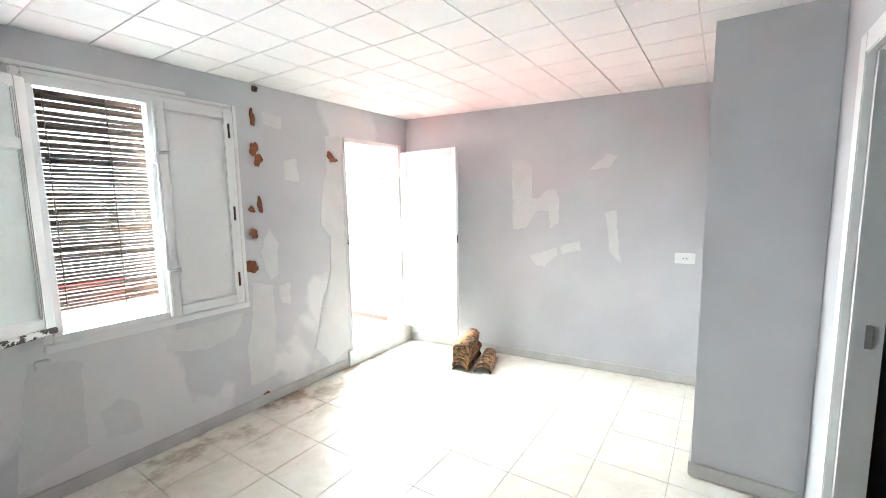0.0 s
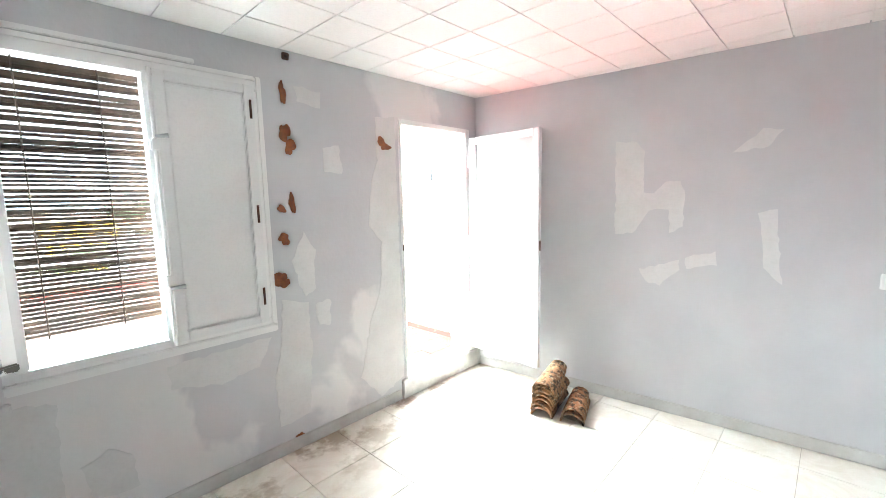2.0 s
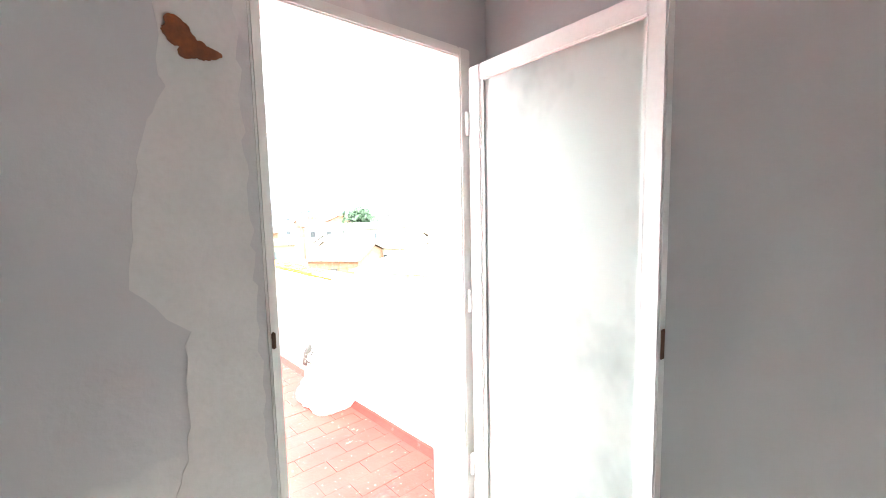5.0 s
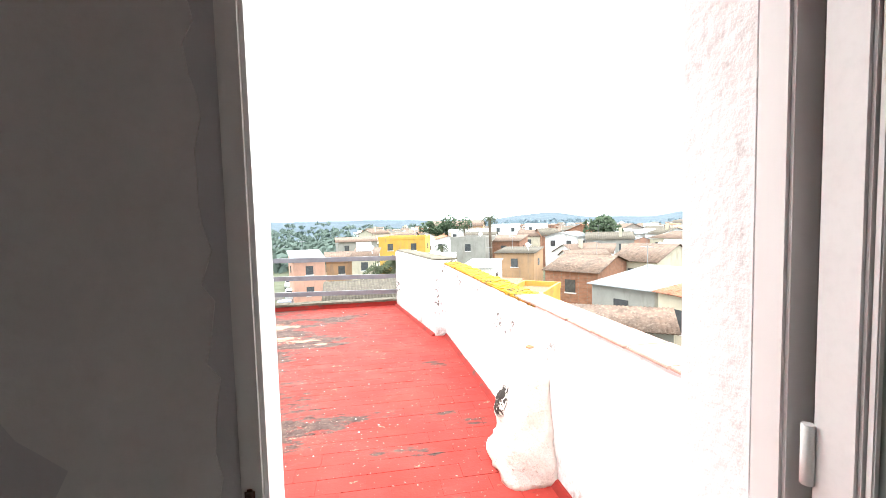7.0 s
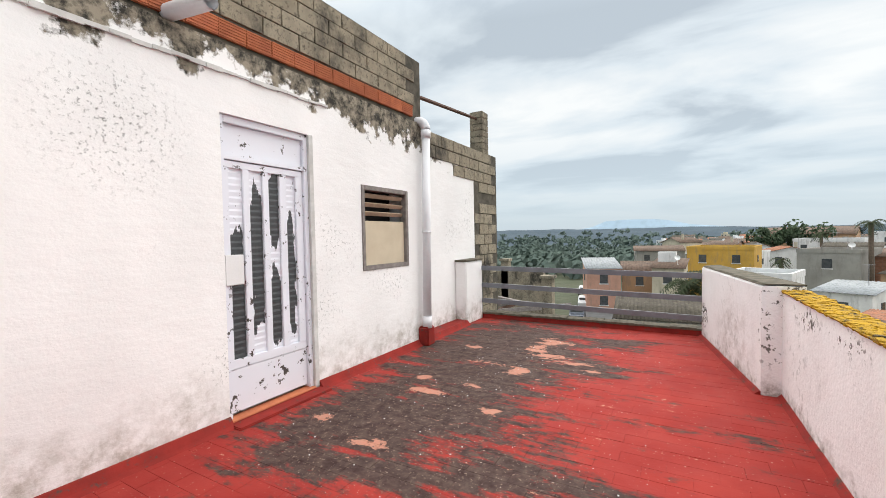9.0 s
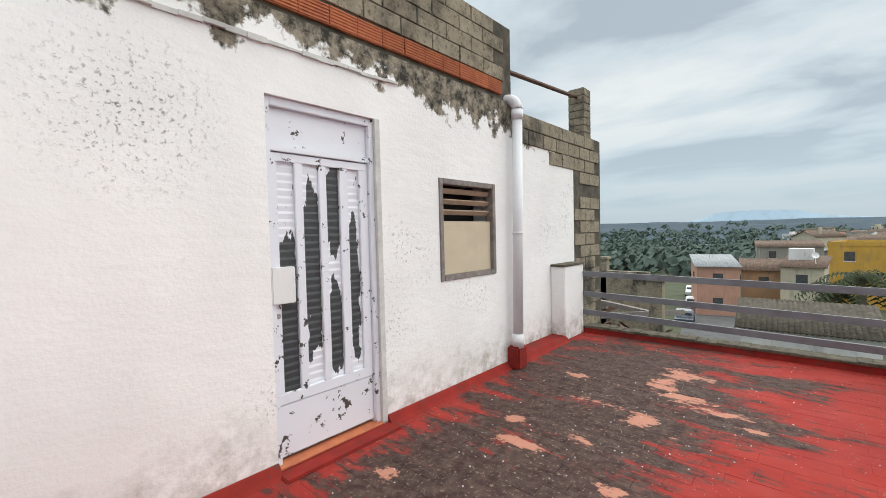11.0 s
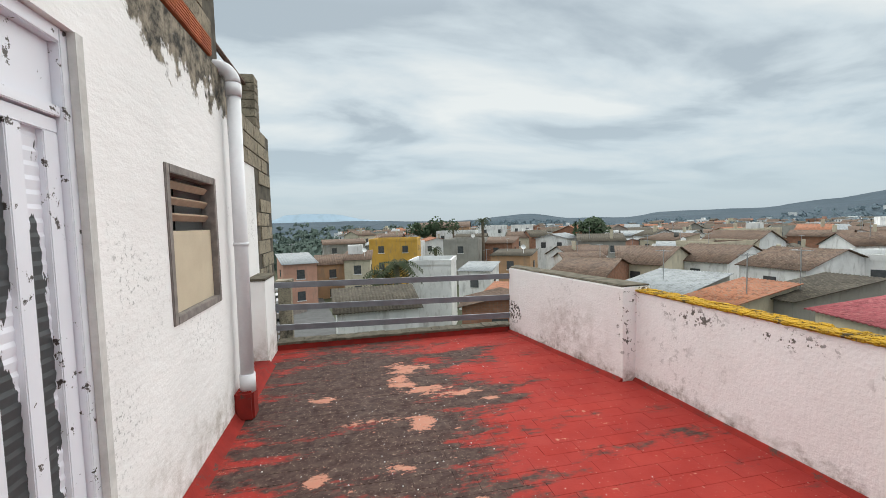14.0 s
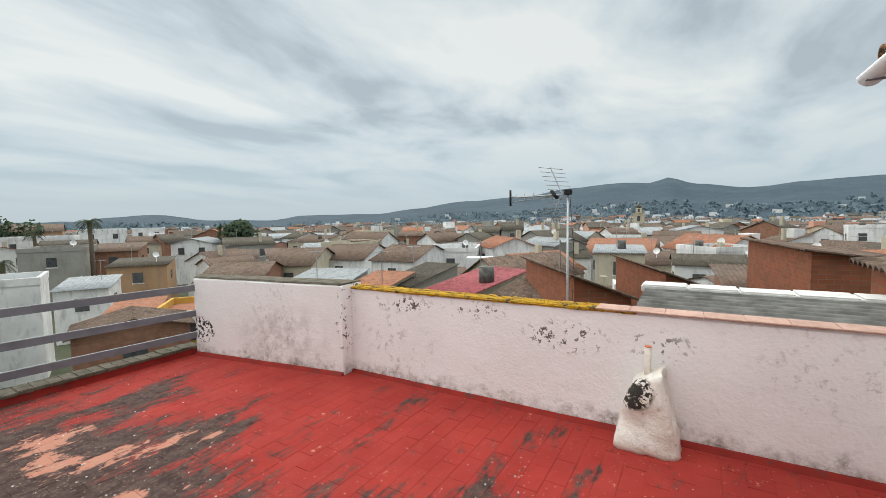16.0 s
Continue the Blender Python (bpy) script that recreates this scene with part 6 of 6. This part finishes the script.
part("wall", box(-7.5, 9.0, -9.2, -1.4, 19.8, -3.2), M["roof_dark"], ruin, "rubble covered floor")
rng = random.Random(31)
for i in range(16):
    x, y = rng.uniform(-6.2, -1.6), rng.uniform(10.5, 19)
    z = -2.5 + rng.uniform(-0.2, 1.1)
    m = Matrix.Translation((x, y, z)) @ pose(0, 0, 0, rng.uniform(-14, 14), rng.uniform(-14, 14), rng.uniform(-70, 70))
    part("beam", box(-1.7, -0.08, -0.09, 1.7, 0.08, 0.09, 0.01, m=m), M["greywood"] if i % 3 else M["rust"], ruin)
bm = bmesh.new()
for i in range(240):
    m = Matrix.Translation((rng.uniform(-7, -1.6), rng.uniform(9.5, 19), -3.1 + rng.uniform(0, 0.7))) @ pose(0, 0, 0, rng.uniform(-40, 40), rng.uniform(-40, 40), rng.uniform(0, 180))
    bx(bm, -0.22, -0.1, -0.03, 0.22, 0.1, 0.03, m=m)
tagged(part("rubble", bm, M["roof_brown"], ruin, "broken clay tiles"), kind="stuff")
structure("garage_roof", box(-2.1, 17.0, -9.2, -0.5, 20.5, -3.6), M["asbestos"], "dark low flat roof")

# neighbour's roofs right behind the parapet
nr = thing("neighbour_roof", "grey corrugated fibre cement roof with white ridge mortar", "roof", (4.3, -0.55, 0.42))
s = part("sheet", corrugated(3.3, 9.0, 0.177, 0.05, M["asbestos"], 0.012, 10), None, nr)
s.matrix_basis = pose(1.68, -6.3, 0.085, 0, -3.0, 0)
rng = random.Random(8)
for i in range(13):
    a = 2.75 - i * 0.6
    part("ridge_mortar", box(3.0, a - 0.598, 0.14, 3.45 + rng.uniform(-.05, .05), a, 0.245 + rng.uniform(-.01, .012), 0.02), M["whitecap"], nr)
part("loose_sheet", box(0.9, 0.6, 0.11, 1.2, 1.1, 0.125, 0.004), M["whitecap"], nr, "pale loose sheet")
part("body", box(0.0, -6.0, -9.7, 3.5, 2.7, -0.12), M["f_grey"], nr)
nt = thing("tiled_eave", "neighbour's old clay tile roof edge", "roof", (5.3, -4.2, 0.95))
s = part("tiles", corrugated(3.6, 3.5, 0.2, 0.07, M["roof_brown"], 0.02, 8), None, nt)
s.matrix_basis = pose(1.9, 3.75, 0, 9, 0, 180)
part("body", box(0.2, -2.0, -3.0, 3.7, 3.5, -0.05), M["brick"], nt)


def antenna():
    t = thing("tv_antenna", "television antenna on a grey steel mast", "antenna", (7.13, 3.24, 0))
    part("mast", tube(bmesh.new(), [(0.03, 0, -1.6), (0, 0, 2.12)], 0.018, 10), M["alu"], t)
    part("clamp", box(-0.05, -0.06, 2.04, 0.05, 0.05, 2.12, 0.01), M["black"], t)
    f = Vector((0.385, 0.923, 0.0))
    o = Vector((0, 0, 2.05))
    part("boom", tube(bmesh.new(), [o, o + f * 1.1], 0.012, 6), M["alu"], t)
    for dz in (-0.10, 0.0):
        part("stay", tube(bmesh.new(), [o + f * 0.25 + Vector((0, 0, -0.02)), o + f * 1.24 + Vector((0, 0, dz + 0.02))], 0.007, 6), M["alu"], t)
    part("end_director", tube(bmesh.new(), [o + f * 1.24 + Vector((0, 0, -0.14)), o + f * 1.24 + Vector((0, 0, 0.14))], 0.02, 8), M["black"], t)
    for i in range(5):
        p = o + f * (0.3 + 0.2 * i)
        part("director", tube(bmesh.new(), [p - Vector((0, 0, 0.06)), p + Vector((0, 0, 0.06))], 0.005, 5), M["alu"], t)
    part("dipole", tube(bmesh.new(), [o + f * 0.2 + Vector((0, 0, -0.05)), o + f * 0.32 + Vector((0, 0, 0.07))], 0.03, 8), M["black"], t)
    for sg in (1, -1):
        e = o + f * 0.12 + Vector((0, 0, 0.03 * sg))
        tip = e + f * 0.22 + Vector((0, 0, 0.42 * sg))
        part("reflector_arm", tube(bmesh.new(), [e, tip], 0.009, 6), M["alu"], t)
        for i in range(6):
            p = e.lerp(tip, 0.1 + 0.17 * i)
            part("reflector_rod", tube(bmesh.new(), [p - f.cross(Vector((0, 0, 1))) * 0.30, p + f.cross(Vector((0, 0, 1))) * 0.30], 0.005, 5), M["alu"], t)
    part("cable", tube(bmesh.new(), [(0.02, -0.03, 2.0), (0.06, -0.08, 1.2), (0.07, -0.05, -0.5)], 0.004, 6), M["black"], t)


antenna()

# ---- pieces of floors and walls ----
TT = mesh_of("tile", box(-0.1388, -0.0688, -0.012, 0.1388, 0.0688, 0.0), M["terrace"])
rng = random.Random(12)
row = 0
y = YO + 0.03
count = 0
verts, faces = [], []
while y < 7.04:
    x = 0.0 - (0.14 if row % 2 else 0.0)
    while x < 4.05:
        lim = 4.05 if y < 4.8 else 3.80 - 0.168 * (y - 4.8)
        a, b = max(x + 0.0012, 0.0), min(x + 0.2788, lim)
        if b - a > 0.03:
            dz = rng.uniform(-0.0018, 0.0)
            if 1.6 < y < 4.6 and b - a > 0.27 and count < 300 and x > 0.2:
                o = part("tile", TT, None, terrace)
                o.matrix_basis = pose(x + 0.14, y + 0.07, dz, rng.uniform(-.25, .25), rng.uniform(-.15, .15), 0)
                count += 1
            else:
                k = len(verts)
                y0, y1 = y + 0.0012, min(y + 0.1388, 7.06)
                verts += [(a, y0, dz), (b, y0, dz), (b, y1, dz), (a, y1, dz), (a, y0, -0.012), (b, y0, -0.012), (b, y1, -0.012), (a, y1, -0.012)]
                faces += [(k, k + 1, k + 2, k + 3), (k, k + 4, k + 5, k + 1), (k + 1, k + 5, k + 6, k + 2), (k + 2, k + 6, k + 7, k + 3), (k + 3, k + 7, k + 4, k)]
        x += 0.28
    y += 0.14
    row += 1
me = bpy.data.meshes.new("tiles_rest")
me.from_pydata(verts, [], faces)
me.materials.append(M["terrace"])
ob = new("tiles_rest", me)
ob.parent = terrace
tagged(ob, "red painted terrace tiles", "", "", "stuff")

RT = mesh_of("tile", box(-0.1985, -0.1985, -0.012, 0.1985, 0.1985, 0.0, 0.0015), M["marble"])
for i in range(17):
    for j in range(9):
        x, y = XF + 0.2 - i * 0.4, YI - 0.2 - j * 0.4
        if x > -2.4 and y > -3.45:
            o = part("tile", RT, None, slab)
            o.matrix_basis = pose(x, y, FL + rng.uniform(-0.0008, 0), 0, 0, 180 * rng.randint(0, 1))

BL = mesh_of("block", box(-0.012, -0.195, -0.092, 0.012, 0.195, 0.092, 0.004), M["block"])
for r in range(4):
    y = -0.4 - (0.2 if r % 2 else 0)
    while y < 5.1:
        z = 3.31 + 0.16 * r + 0.08
        if y + 0.2 < 5.17 and z < 3.95:
            o = part("block", BL, None, upper)
            o.matrix_basis = pose(-0.040 + rng.uniform(-.003, .003), y, z, 0, 0, 0) @ Matrix.Diagonal((1, 1, 0.83, 1))
        y += 0.4
for r in range(5):
    y = 5.42 + (0.2 if r % 2 else 0)
    while y < 8.2:
        z = 3.13 - 0.1 - 0.2 * r
        if y > 5.5 + 0.75 * r - 0.4 or r < 2:
            o = part("block", BL, None, back)
            o.matrix_basis = pose(-0.208 + rng.uniform(-.003, .003), y, z)
        y += 0.4
for r in range(5, 16):
    y = 7.42 + (0.2 if r % 2 else 0)
    while y < 8.15:
        o = part("block", BL, None, back)
        o.matrix_basis = pose(-0.208 + rng.uniform(-.003, .003), y, 3.03 - 0.2 * r)
        y += 0.4
bm = box(-0.02, -0.122, -0.07, 0.012, 0.122, 0.07)
for i in range(6):
    z = -0.06 + i * 0.024
    bx(bm, 0.012, -0.12, z, 0.018, 0.12, z + 0.012)
HB = mesh_of("brick", bm, M["hollow"])
y = 0.8
while y < 5.02:
    o = part("brick", HB, None, upper)
    o.matrix_basis = pose(-0.03 + rng.uniform(-.004, .004), y, 3.16 + 0.03 * (5 - y) / 5 * -1 + 0.06, rng.uniform(-.8, .8), 0, 0)
    y += 0.25
